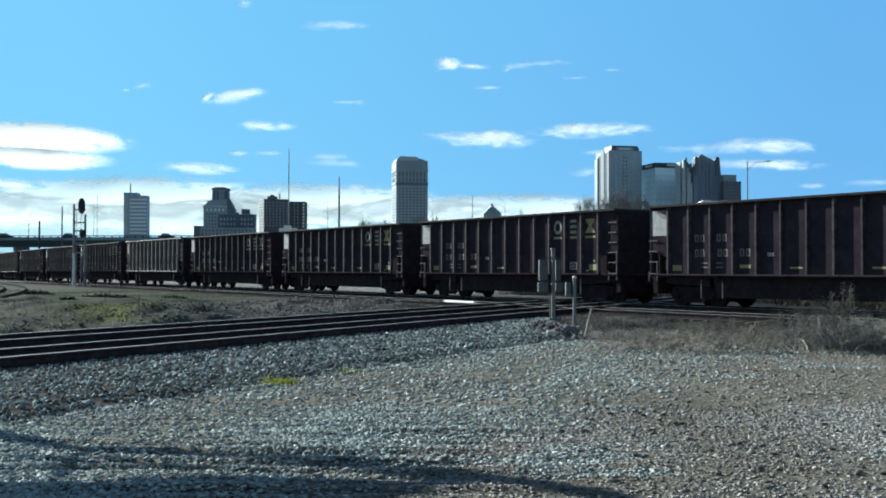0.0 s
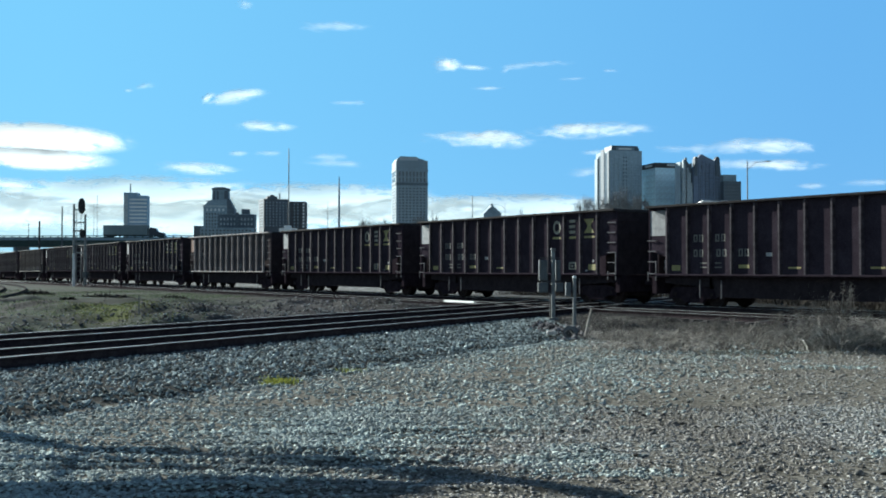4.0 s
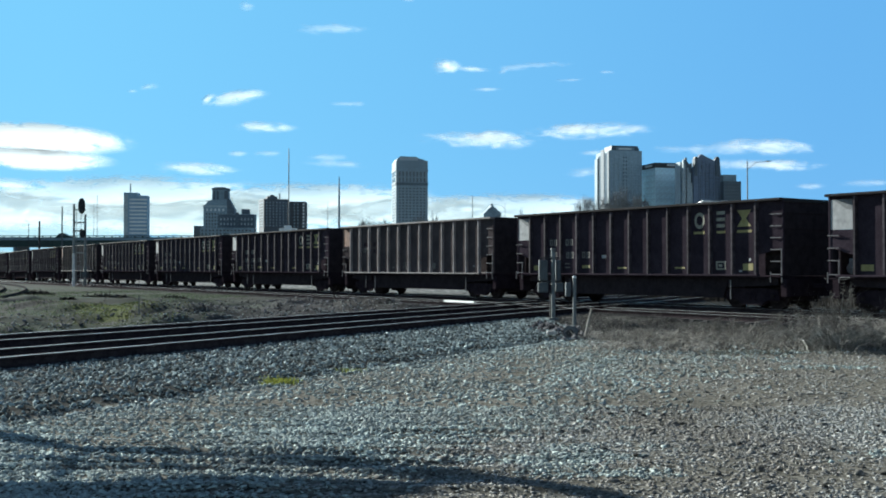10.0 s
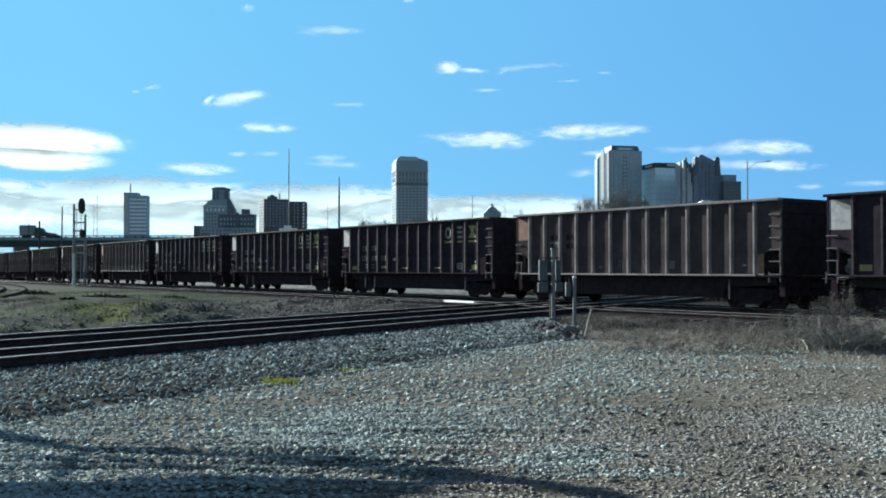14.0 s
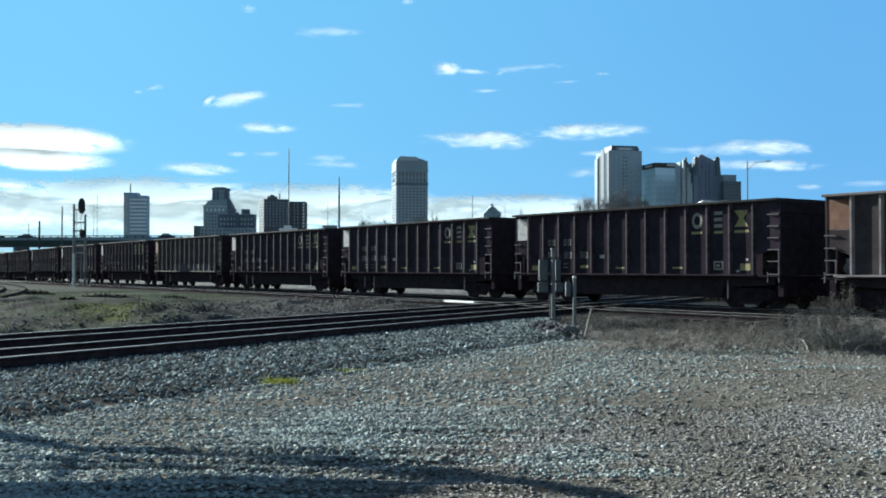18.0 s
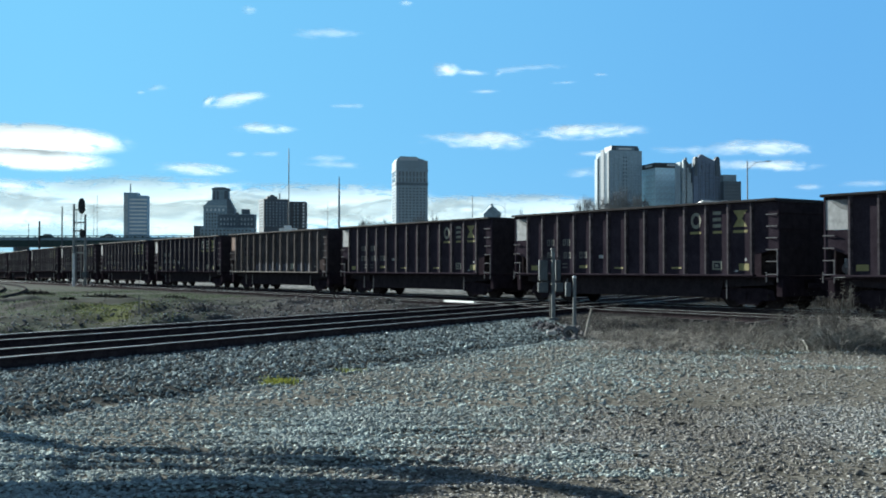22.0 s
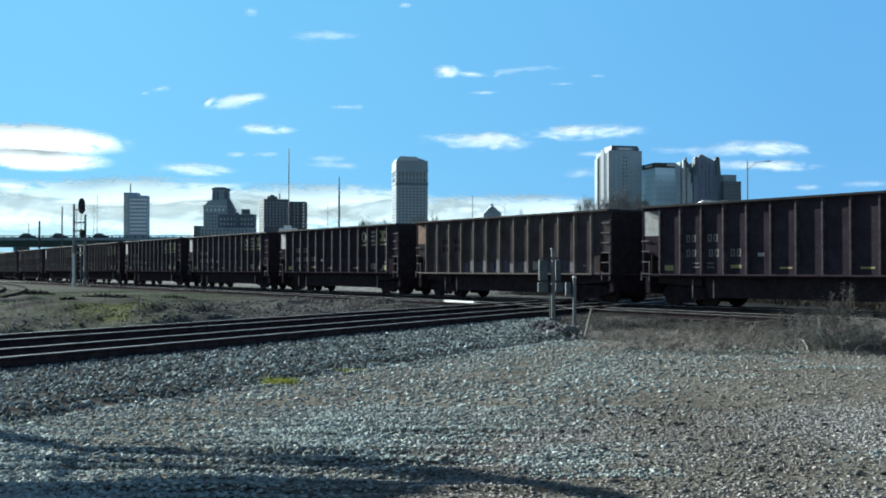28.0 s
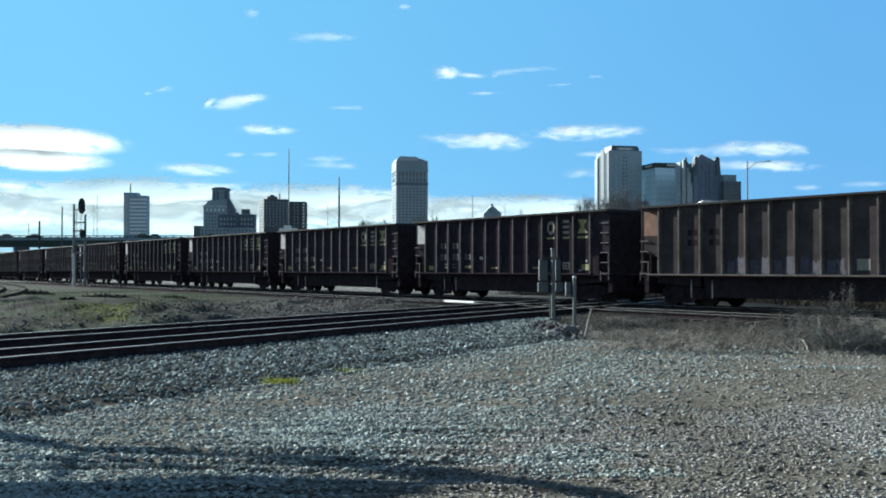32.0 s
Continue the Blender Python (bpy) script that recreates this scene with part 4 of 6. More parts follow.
    t.block(3 * k, 16 * k, 2, 5, up(353.5, d), WHITEFAC, "roof_unit", up(356, d) + 0.02)
    # small gabled roofs over the train
    for x, w, top, dist in ((856, 30, 365, 420),):
        t = Tower(x, dist, 6, "pale house gable with a steep roof", "house", "house")
        k = dist / F
        bm = prism(B(), ((0, -1), (0, up(top + 14, dist)), (w * 0.45 * k, up(top, dist)), (w * 0.6 * k, up(top, dist)), (w * k, up(top + 14, dist)), (w * k, -1)), 0, 9)
        part("wall", bm, GREYCON, t.ob)
        bm = prism(B(), ((w * 0.3 * k, up(top + 5, dist)), (w * 0.5 * k, up(top - 2, dist)), (w * 1.05 * k, up(top + 13, dist)), (w * 1.05 * k, up(top + 16, dist))), -0.4, 9.3)
        part("roof", bm, GREYCON, t.ob)
        t.block(0.5 * w * k, 0.62 * w * k, 3, 4.5, up(top - 4, dist), BRICK, "chimney", up(top + 3, dist))


build_skyline()


ROAD_D = 330.0
ROAD_Z = up(421.5, ROAD_D)


def build_bridge():
    d = ROAD_D
    t = thing("road_bridge", pose(0, d, 0), "long dark green steel road bridge on concrete piers", "bridge")
    part("girder", box(B(), -1050, 1050, 0, 12, up(437, d), up(426, d)), TEAL, t)
    part("deck", box(B(), -1050, 1050, -0.8, 12.8, up(426, d) + 0.01, ROAD_Z), GREYCON, t)
    for z in (up(421, d), up(418, d)):
        part("rail", box(B(), -1050, 1050, -0.8, -0.65, z - 0.12, z + 0.12), TEAL, t)
    post = None
    for i in range(-160, 60):
        m = pose(i * 2.4, -0.73, 0)
        if post is None:
            post = part("rail_post", box(B(), -0.18, 0.18, -0.07, 0.07, ROAD_Z - 0.1, up(418, d)), TEAL, t)
            post.matrix_basis = m
        else:
            again(post, m)
    pier = None
    for i in range(-30, 12):
        m = pose(px(25, d) + i * 18.5, 0, 0)
        if pier is None:
            pier = part("pier", box(B(), -0.6, 0.6, 1, 11, -1.5, up(437, d)), DARKFAC, t)
            pier.matrix_basis = m
        else:
            again(pier, m)


build_bridge()
PAINTS = [surf(n, tuple(v * 0.9 for v in c), c, 1, 0.35, 0, 0, 5) for n, c in (("black_car_enamel", (0.015, 0.015, 0.017)), ("dark_blue_car_enamel", (0.02, 0.03, 0.05)), ("silver_car_enamel", (0.35, 0.36, 0.37)), ("dark_red_car_enamel", (0.06, 0.015, 0.015)))]
TRAILER = surf("grey_green_trailer_panel", (0.16, 0.20, 0.21), (0.20, 0.245, 0.25), 0.4, 0.5, 0, 0, 5)
TYRE = surf("black_rubber", (0.012, 0.012, 0.012), (0.02, 0.02, 0.02), 4, 0.8, 0, 0, 20)
TRAFFIC = []


def wheel_of(parent, x, y, r=0.33):
    part("wheel", tube(B(), (x, y - 0.11, r), (x, y + 0.11, r), r, sides=14), TYRE, parent)


def road_car(paint, label):
    c = thing("car", pose(0, 0, 0), label, "car", "traffic on the bridge")
    part("body", prism(B(), ((-2.25, 0.25), (-2.3, 0.75), (-2.0, 0.92), (1.2, 0.92), (2.15, 0.78), (2.3, 0.5), (2.2, 0.25)), -0.88, 0.88), paint, c, bevel=0.04)
    part("cabin", prism(B(), ((-1.9, 0.92), (-1.35, 1.44), (0.35, 1.46), (1.15, 0.92)), -0.76, 0.76), WINDOW, c, bevel=0.03)
    part("roof", prism(B(), ((-1.4, 1.44), (-1.3, 1.5), (0.25, 1.51), (0.42, 1.45)), -0.72, 0.72), paint, c)
    for x in (-1.4, 1.4):
        for y in (-0.8, 0.8):
            wheel_of(c, x, y)
    return c


def road_truck(label, long):
    c = thing("truck", pose(0, 0, 0), label, "truck", "traffic on the bridge")
    part("cargo_box", box(B(), -long, 0.0, -1.25, 1.25, 1.15, 4.15), TRAILER, c, bevel=0.03)
    part("cab", prism(B(), ((0.5, 0.5), (0.5, 3.1), (1.0, 3.5), (2.6, 3.2), (3.1, 2.1), (5.2, 1.7), (5.4, 0.5)), -1.15, 1.15), PAINTS[1], c, bevel=0.04)
    part("chassis", box(B(), -long, 5.0, -0.5, 0.5, 0.7, 1.14), TYRE, c)
    part("windscreen", prism(B(), ((2.62, 3.15), (3.08, 2.15), (3.12, 2.17), (2.66, 3.18)), -1.0, 1.0), WINDOW, c)
    for x in (-long + 1.2, -long + 2.5, 1.0, 4.4):
        for y in (-1.05, 1.05):
            wheel_of(c, x, y, 0.5)
    return c


def build_traffic():
    """Each vehicle passes a point of the bridge at its time: (seconds, place along the bridge, paint)."""
    r = random.Random(5)
    models = [road_car(PAINTS[0], "small black saloon car driving on the bridge"), road_car(PAINTS[1], "small dark blue saloon car driving on the bridge"),
              road_car(PAINTS[2], "small silver saloon car driving on the bridge"), road_car(PAINTS[3], "small dark red saloon car driving on the bridge")]
    used = set()

    def go(t, x, which, way):
        c = models[which] if which not in used else copy_thing(models[which], pose(0, 0, 0))
        used.add(which)
        TRAFFIC.append((c, t, px(x, ROAD_D), way * r.uniform(27, 30), 2.0 if way > 0 else 9.0, way))
    for t, x, which in ((0, 5, 0), (0, 120, 1), (0, 293, 0), (6, 118, 1), (7, 90, 0), (9, 235, 1), (10, 110, 0), (13, 205, 1), (14, 92, 0), (17, 130, 1), (20, 80, 0), (19, 142, 3), (23, 120, 0), (28, 45, 1), (28, 175, 0), (29, 265, 1), (30, 70, 0), (31, 97, 1)):
        go(t, x, which, 1)
    for t, x, which in ((6, 65, 2), (8, 250, 2), (12, 62, 0), (18, 25, 1), (20, 245, 0), (21, 218, 0), (22, 175, 2), (24, 300, 1), (25, 322, 0), (30.5, 240, 2), (32, 258, 2), (32, 40, 0)):
        go(t, x, which, -1)
    c = road_truck("grey articulated lorry with a long box trailer on the bridge", 14.0)
    TRAFFIC.append((c, 2.0, px(18, ROAD_D), 118 / F * ROAD_D, 5.5, 1))
    c = road_truck("pale box van driving on the bridge", 4.5)
    TRAFFIC.append((c, 14.0, px(50, ROAD_D), 24.0, 5.5, 1))


def vehicle_pose(x, y, way):
    return pose(x, ROAD_D + y, ROAD_Z, 0, 0, 0 if way > 0 else 180)


build_traffic()


def pole(x, ytop, dist, r, label, mat=None, name="utility_pole", arm=None):
    t = thing(name, pose(px(x, dist), dist, 0), label, "pole")
    part("shaft", tube(B(), (0, 0, -0.3), (0, 0, up(ytop, dist)), r, r * 0.7), mat or DARKMETAL, t)
    if arm:
        bm = B()
        z = up(ytop + 3, dist)
        tube(bm, (0, 0, z - 1.0), (arm * 0.4, 0, z), r * 0.4)
        tube(bm, (arm * 0.4, 0, z), (arm, 0, z + 0.2), r * 0.3)
        part("arm", bm, mat or DARKMETAL, t)
        part("lamp_head", box(B(), arm - 0.3, arm + 0.3, -0.12, 0.12, z + 0.12, z + 0.26), GALV, t)
    return t


mast = pole(600, 340, 300, 0.42, "grey steel mast with a thin dark tip", GREYSTONE)
part("tip", tube(B(), (0, 0, up(341, 300)), (0, 0, up(313, 300)), 0.2, 0.12), DARKMETAL, mast)
pole(511, 263, 500, 0.30, "tall thin grey mast above the rooftops", GALV)
pole(580, 356, 300, 0.10, "thin grey street pole", GALV)
pole(836, 346, 300, 0.13, "thin grey street pole", GALV)
pole(894, 360, 260, 0.09, "grey street lamp with a curved arm", GALV, "street_lamp", arm=-3.2)
pole(765, 372, 260, 0.09, "grey street lamp with a curved arm", GALV, "street_lamp", arm=3.2)
pole(1323, 285, 150, 0.12, "grey street lamp with a long arm", GALV, "street_lamp", arm=3.0)
pole(110, 366, 320, 0.28, "dark wooden utility pole by the bridge", BOXGREY)
pole(70, 392, 320, 0.4, "dark steel post by the bridge")
pole(51, 396, 320, 0.12, "thin dark pole by the bridge")
pole(172, 345, 400, 0.12, "thin grey lattice mast", GALV)
pole(166, 360, 420, 0.12, "thin grey lattice mast", GALV)


# ---------------------------------------------------------------- railway furniture
def build_signal():
    d = 94.0
    t = thing("railway_signal", pose(px(141, d), d, 0), "tall two-legged railway signal mast with black oval heads", "signal")
    k = d / F
    for x in (-10, 10):
        leg = part("leg", tube(B(), (x * k, 0, -0.4), (x * k, 0, up(362 if x < 0 else 380, d)), 0.12 if x < 0 else 0.15, 0.10), GALV, t)
        if x < 0:
            part("sleeve", tube(B(), (x * k, 0, -0.4), (x * k, 0, up(449, d)), 0.135, 0.12), PALEGALV, leg, "white painted lower part")
    for y in (372, 394, 409, 432, 448):
        part("cross_bar", box(B(), -10 * k, 10 * k, -0.06, 0.06, up(y, d) - 0.06, up(y, d) + 0.06), GALV, t)
    bm = B()
    for i in range(14):
        z = 0.5 + 0.42 * i
        box(bm, -0.2, 0.2, -0.22, -0.19, z, z + 0.03)
    for x in (-0.2, 0.2):
        box(bm, x - 0.02, x + 0.02, -0.23, -0.18, 0.3, 6.6)
    part("ladder", bm, GALV, t)
    for cy, hh, ww, x in ((365, 14, 6.0, 4), (414, 7, 5.5, 6)):
        pts = [(x * k + ww * k * math.cos(a), up(cy, d) + hh * k * math.copysign(abs(math.sin(a)) ** 0.8, math.sin(a))) for a in [i * math.pi / 10 for i in range(20)]]
        head = part("signal_head", prism(B(), pts, -0.12, 0.0), DARKMETAL, t, "black oval backing plate")
        for i in (-1, 0, 1):
            zc = up(cy, d) + i * 0.32 * hh / 9
            bm = tube(B(), (x * k, -0.12, zc), (x * k, -0.36, zc), 0.13, 0.15, 10)
            part("hood", bm, DARKMETAL, head)
    part("relay_box", box(B(), 7 * k, 15 * k, -0.3, 0.2, up(492, d), up(481, d)), BOXGREY, t, "pale grey relay box")


build_signal()


def build_posts():
    ground = ground_height(3.40, 32.6)
    t = thing("instrument_post", pose(3.40, 32.6, ground), "grey steel post with relay boxes on both sides", "post")
    bm = tube(B(), (0, 0, -0.2), (0, 0, 2.16 - ground), 0.066, 0.060, 12)
    tube(bm, (0, 0, 2.16 - ground), (0, 0, 2.22 - ground), 0.088, 0.075, 12)
    part("pole", bm, GALV, t)
    for x0, x1, a, c in ((-0.44, -0.18, 1.22, 1.86), (0.08, 0.22, 1.22, 1.86), (-0.47, -0.17, 0.86, 1.16), (0.08, 0.30, 0.88, 1.16)):
        b = part("relay_box", box(B(), x0, x1, -0.12, 0.14, a - ground, c - ground), BOXGREY, t, bevel=0.018)
        part("door", box(B(), x0 + 0.025, x1 - 0.025, -0.134, -0.122, a + 0.04 - ground, c - 0.04 - ground), BOXGREY, b)
        part("hinge", tube(B(), (x0 + 0.02, -0.135, a + 0.06 - ground), (x0 + 0.02, -0.135, c - 0.06 - ground), 0.008, 0.008, 6), DARKMETAL, b)
    for z in (1.17, 1.90):
        part("bracket", box(B(), -0.38, 0.19, -0.035, 0.035, z - ground, z + 0.04 - ground), DARKMETAL, t)
    part("conduit", tube(B(), (-0.10, -0.03, -0.1), (-0.10, -0.03, 0.9 - ground), 0.022, 0.022, 8), DARKMETAL, t)
    part("base_flange", box(B(), -0.16, 0.16, -0.16, 0.16, -0.08, 0.07), BOXGREY, t, bevel=0.02)
    tagged(part("concrete_block", box(B(), 2.50, 2.74, 25.35, 25.60, 0.0, 0.10), CONCRETE, None, bevel=0.02), "small white concrete block beside the post", "block")
    t = thing("marker_post", pose(3.67, 29.5, 0), "short grey steel post with a white cap and box", "post")
    part("pole", tube(B(), (0, 0, -0.1), (0, 0, 1.33), 0.053, 0.050, 12), GALV, t)
    part("cap", tube(B(), (0, 0, 1.33), (0, 0, 1.40), 0.06, 0.04, 12), WHITEFAC, t, "white painted cap")
    part("box", box(B(), -0.25, -0.11, -0.1, 0.1, 0.82, 1.21), BOXGREY, t, bevel=0.015)
    part("bracket", box(B(), -0.12, 0.0, -0.03, 0.03, 1.0, 1.04), DARKMETAL, t)
    tagged(part("stake", tube(B(), (3.50, 26.1, -0.1), (3.68, 26.2, 0.62), 0.03, 0.022, 6), WOOD, None), "bleached leaning wooden stake among weeds", "stake")
    bm = tube(B(), (3.07, 25.55, 0.05), (3.17, 26.0, 0.05), 0.155, 0.155, 18)
    tube(bm, (3.06, 25.50, 0.05), (3.07, 25.55, 0.05), 0.17, 0.17, 18)
    stub = part("pipe_stub", bm, BARK, None)
    tagged(stub, "short grey-brown pipe end lying by the posts", "pipe")
    # the pipe is solid; a dark disc stands for its shaded hollow
    part("bore", tube(B(), (3.056, 25.485, 0.05), (3.06, 25.498, 0.05), 0.09, 0.09, 16), DARKMETAL, stub, "dark disc standing for the shaded hollow")


build_posts()


# ---------------------------------------------------------------- stones, grass, weeds
ICO = np.array([(0, 0, 1), (0.894, 0, 0.447), (0.276, 0.851, 0.447), (-0.724, 0.526, 0.447), (-0.724, -0.526, 0.447), (0.276, -0.851, 0.447),
                (0.724, 0.526, -0.447), (-0.276, 0.851, -0.447), (-0.894, 0, -0.447), (-0.276, -0.851, -0.447), (0.724, -0.526, -0.447), (0, 0, -1)])
ICO_F = np.array([(0, 1, 2), (0, 2, 3), (0, 3, 4), (0, 4, 5), (0, 5, 1), (1, 6, 2), (2, 7, 3), (3, 8, 4), (4, 9, 5), (5, 10, 1),
                  (2, 6, 7), (3, 7, 8), (4, 8, 9), (5, 9, 10), (1, 10, 6), (6, 11, 7), (7, 11, 8), (8, 11, 9), (9, 11, 10), (10, 11, 6)])


def bulk_mesh(name, verts, faces, mat):
    """A mesh of triangles from arrays."""
    me = bpy.data.meshes.new(name)
    me.vertices.add(len(verts))
    me.vertices.foreach_set("co", np.asarray(verts, np.float32).ravel())
    n = len(faces)
    me.loops.add(n * 3)
    me.loops.foreach_set("vertex_index", np.asarray(faces, np.int32).ravel())
    me.polygons.add(n)
    me.polygons.foreach_set("loop_start", np.arange(0, n * 3, 3, dtype=np.int32))
    me.update(calc_edges=True)
    me.materials.append(mat)
    return me


OCT = np.array([(1, 0, 0), (0, 1, 0), (-1, 0, 0), (0, -1, 0), (0, 0, 1), (0, 0, -1)], float)
OCT_F = np.array([(0, 1, 4), (1, 2, 4), (2, 3, 4), (3, 0, 4), (1, 0, 5), (2, 1, 5), (3, 2, 5), (0, 3, 5)])


def scatter_stones(name, pts, smin, smax, mat, label, rng, shape=ICO, faces=ICO_F, flat=0.48):
    n, c = len(pts), len(shape)
    v = np.repeat(shape[None], n, 0) * rng.uniform(0.55, 1.4, (n, c, 1))
    size = smin + (smax - smin) * rng.random(n) ** 2.0
    v *= (size[:, None] * rng.uniform(0.6, 1.15, (n, 3)) * np.array((1, 1, flat)))[:, None, :] * 0.5
    a, t = rng.uniform(0, 6.28, n), rng.uniform(-0.5, 0.5, n)
    ca, sa, ct, st = np.cos(a), np.sin(a), np.cos(t), np.sin(t)
    x, y, z = v[..., 0], v[..., 1], v[..., 2]
    x, z = x * ct[:, None] + z * st[:, None], z * ct[:, None] - x * st[:, None]
    x, y = x * ca[:, None] - y * sa[:, None], x * sa[:, None] + y * ca[:, None]
    zs = np.array([ground_height(px_, py_) for px_, py_ in pts]) + size * 0.08
    out = np.stack((x + pts[:, 0:1], y + pts[:, 1:2], z + zs[:, None]), -1).reshape(-1, 3)
    f = (faces[None] + (np.arange(n) * c)[:, None, None]).reshape(-1, 3)
    tagged(new(name, bulk_mesh(name, out, f, mat)), label, "gravel", kind="stuff")


def wedge(rng, n, y0, y1):
    """Points on the ground in the stretch that lies open to the lot's edge."""
    y = np.sqrt(rng.uniform(y0 ** 2, y1 ** 2, n))
    x = rng.uniform(-0.46, 0.46, n) * y
    return np.stack((x, y), -1)


def build_stones():
    rng = np.random.default_rng(4)
    for count, y0, y1, smax, shape, faces in ((110000, 6.3, 13, 0.065, OCT, OCT_F), (120000, 13, 31, 0.085, OCT, OCT_F)):
        lot_stones(rng, count, y0, y1, smax, shape, faces)
    rest_of_stones(rng)


def lot_stones(rng, count, y0, y1, smax, shape, faces):
    p = wedge(rng, count, y0, y1)
    o, s = p @ np.array(CN[:2]), p @ np.array(TN[:2])
    patch = np.array([noise.noise(Vector((x * 0.5, y * 0.5, 7))) + 0.6 * noise.noise(Vector((x * 0.16, y * 0.3, 2))) for x, y in p])
    keep = (o < 10.2) & (s < TC - 7.5) & ((p[:, 0] < 3.5 + 0.8 * patch) | (p[:, 1] < 21.4 + 1.5 * patch)) & (rng.random(len(p)) < np.clip(0.72 - 0.9 * patch, 0.30, 1))
    drift = np.array([noise.noise(Vector((x * 0.45, y * 0.8, 31))) + 0.5 * noise.noise(Vector((x * 1.2, y * 2.0, 13))) for x, y in p])
    coarse = (o + 1.5 * patch > 4.0 + 2.0 * rng.random(len(p))) | (drift > 0.16 + 0.25 * rng.random(len(p)))
    scatter_stones("gravel", p[keep & coarse], 0.02, smax * 1.25, STONE, "pale grey crushed stone of mixed sizes over the lot", rng, shape, faces, 0.45)
    fine = keep & ~coarse & (rng.random(len(p)) < 0.75)
    scatter_stones("gravel", p[fine], 0.02, smax * 1.0, FINE_STONE, "grey-brown fine gravel over the lot", rng, shape, faces, 0.25)
    dark = ~coarse & (o < 9) & (s < TC - 9) & (rng.random(len(p)) < 0.006) & ((p[:, 0] < 3.5) | (p[:, 1] < 21))
    scatter_stones("gravel", p[dark], 0.05, 0.12, CLOD, "scattered dark stones on the lot", rng, ICO, ICO_F, 0.45)


def rest_of_stones(rng):
    u, off = rng.uniform(-2, 34, 30000), rng.uniform(9.6, 14.42, 30000)
    p = u[:, None] * np.array(CD[:2]) + off[:, None] * np.array(CN[:2])
    keep = (np.abs(p[:, 0]) < 0.47 * p[:, 1]) & (p @ np.array(TN[:2]) < TC - 6) & ((p[:, 0] < 3.4) | (p[:, 1] < 23))
    scatter_stones("ballast", p[keep], 0.04, 0.11, BALLAST, "blue-grey track ballast along the double track", rng, OCT, OCT_F, 0.75)
    u, off = rng.uniform(0, 45, 20000), rng.uniform(14.4, 20.6, 20000)
    p = u[:, None] * np.array(CD[:2]) + off[:, None] * np.array(CN[:2])
    keep = (np.abs(p[:, 0]) < 0.47 * p[:, 1]) & (np.abs(off - 14.5) > 0.1)
    scatter_stones("ballast", p[keep], 0.03, 0.07, DARKBALLAST, "dark ballast between the rails", rng, OCT, OCT_F)
    u, off = rng.uniform(-95, 12, 26000), rng.uniform(TC - 6.2, TC + 3.5, 26000)
    p = u[:, None] * np.array(TD[:2]) + off[:, None] * np.array(TN[:2])
    near = off < TC - 1
    scatter_stones("ballast", p[near], 0.05, 0.12, DARKBALLAST, "dark brown-grey ballast between the main lines", rng, OCT, OCT_F)
    scatter_stones("ballast", p[~near & (u > -26)], 0.05, 0.12, DARKBALLAST, "dark ballast by the crossing", rng, OCT, OCT_F)
    scatter_stones("ballast", p[~near & (u <= -26)], 0.05, 0.12, BALLAST, "grey ballast along the main line", rng, OCT, OCT_F)
    p = np.stack((rng.uniform(2.7, 11.0, 16000), rng.uniform(22.0, 37, 16000)), -1)
    p = p[(p @ np.array(TN[:2]) < TC - 6) & (p[:, 0] > 3.3)]
    scatter_stones("gravel", p, 0.03, 0.10, CLOD, "dark stones and clods on bare soil", rng, OCT, OCT_F)
    p = np.stack((rng.uniform(3.5, 13.0, 1100), 20.9 + 3.2 * rng.random(1100) ** 1.5), -1)
    scatter_stones("gravel", p, 0.04, 0.13, BALLAST, "pale stones lying among the dead weeds", rng, OCT, OCT_F, 0.7)
    p = rng.normal(0, 1, (260, 2)) * np.array((0.22, 1.3)) + np.array((2.95, 28.0))
    scatter_stones("rubble", p, 0.07, 0.24, RUBBLE, "dark lumps of rubble round the posts", rng, OCT, OCT_F, 0.8)
    u, off = rng.uniform(4, 60, 8000), 20.6 + 7 * rng.random(8000) ** 2
    p = u[:, None] * np.array(CD[:2]) + off[:, None] * np.array(CN[:2])
    keep = (np.abs(p[:, 0]) < 0.47 * p[:, 1]) & (p @ np.array(TN[:2]) < TC - 6)
    scatter_stones("gravel", p[keep], 0.03, 0.11, STONE, "pale stones strewn along the field edge", rng, OCT, OCT_F)
    u, off = rng.uniform(14, 62, 14000), rng.uniform(20.6, 34, 14000)
    p = u[:, None] * np.array(CD[:2]) + off[:, None] * np.array(CN[:2])
    keep = (p[:, 0] > -13 + 5 * rng.random(len(p))) & (p @ np.array(TN[:2]) < TC - 5.5)
    scatter_stones("gravel", p[keep], 0.06, 0.17, RUBBLE, "dark grey stones spread towards the crossing", rng, OCT, OCT_F, 0.6)
    p = wedge(rng, 9000, 24, 80)
    o, s = p @ np.array(CN[:2]), p @ np.array(TN[:2])
    keep = (o > 20.6) & (s < TC - 6)
    scatter_stones("gravel", p[keep], 0.04, 0.13, CLOD, "dark clods and stones among the grass", rng, OCT, OCT_F, 0.38)


BALLAST = surf("blue_grey_ballast_stone", (0.116, 0.139, 0.140), (0.37, 0.430, 0.432), 2.0, 0.85, 0, 0.5, 60, per_island=0.85, spec=0.05)
DARKBALLAST = surf("dark_stained_ballast", (0.05, 0.044, 0.046), (0.125, 0.112, 0.112), 2.0, 0.85, 0, 0.4, 60, per_island=0.5, spec=0.05)
CLOD = surf("dark_clods_and_rubble", (0.065, 0.06, 0.055), (0.20, 0.19, 0.172), 0.8, 0.9, 0, 0.4, 60, per_island=0.7, spec=0.05)
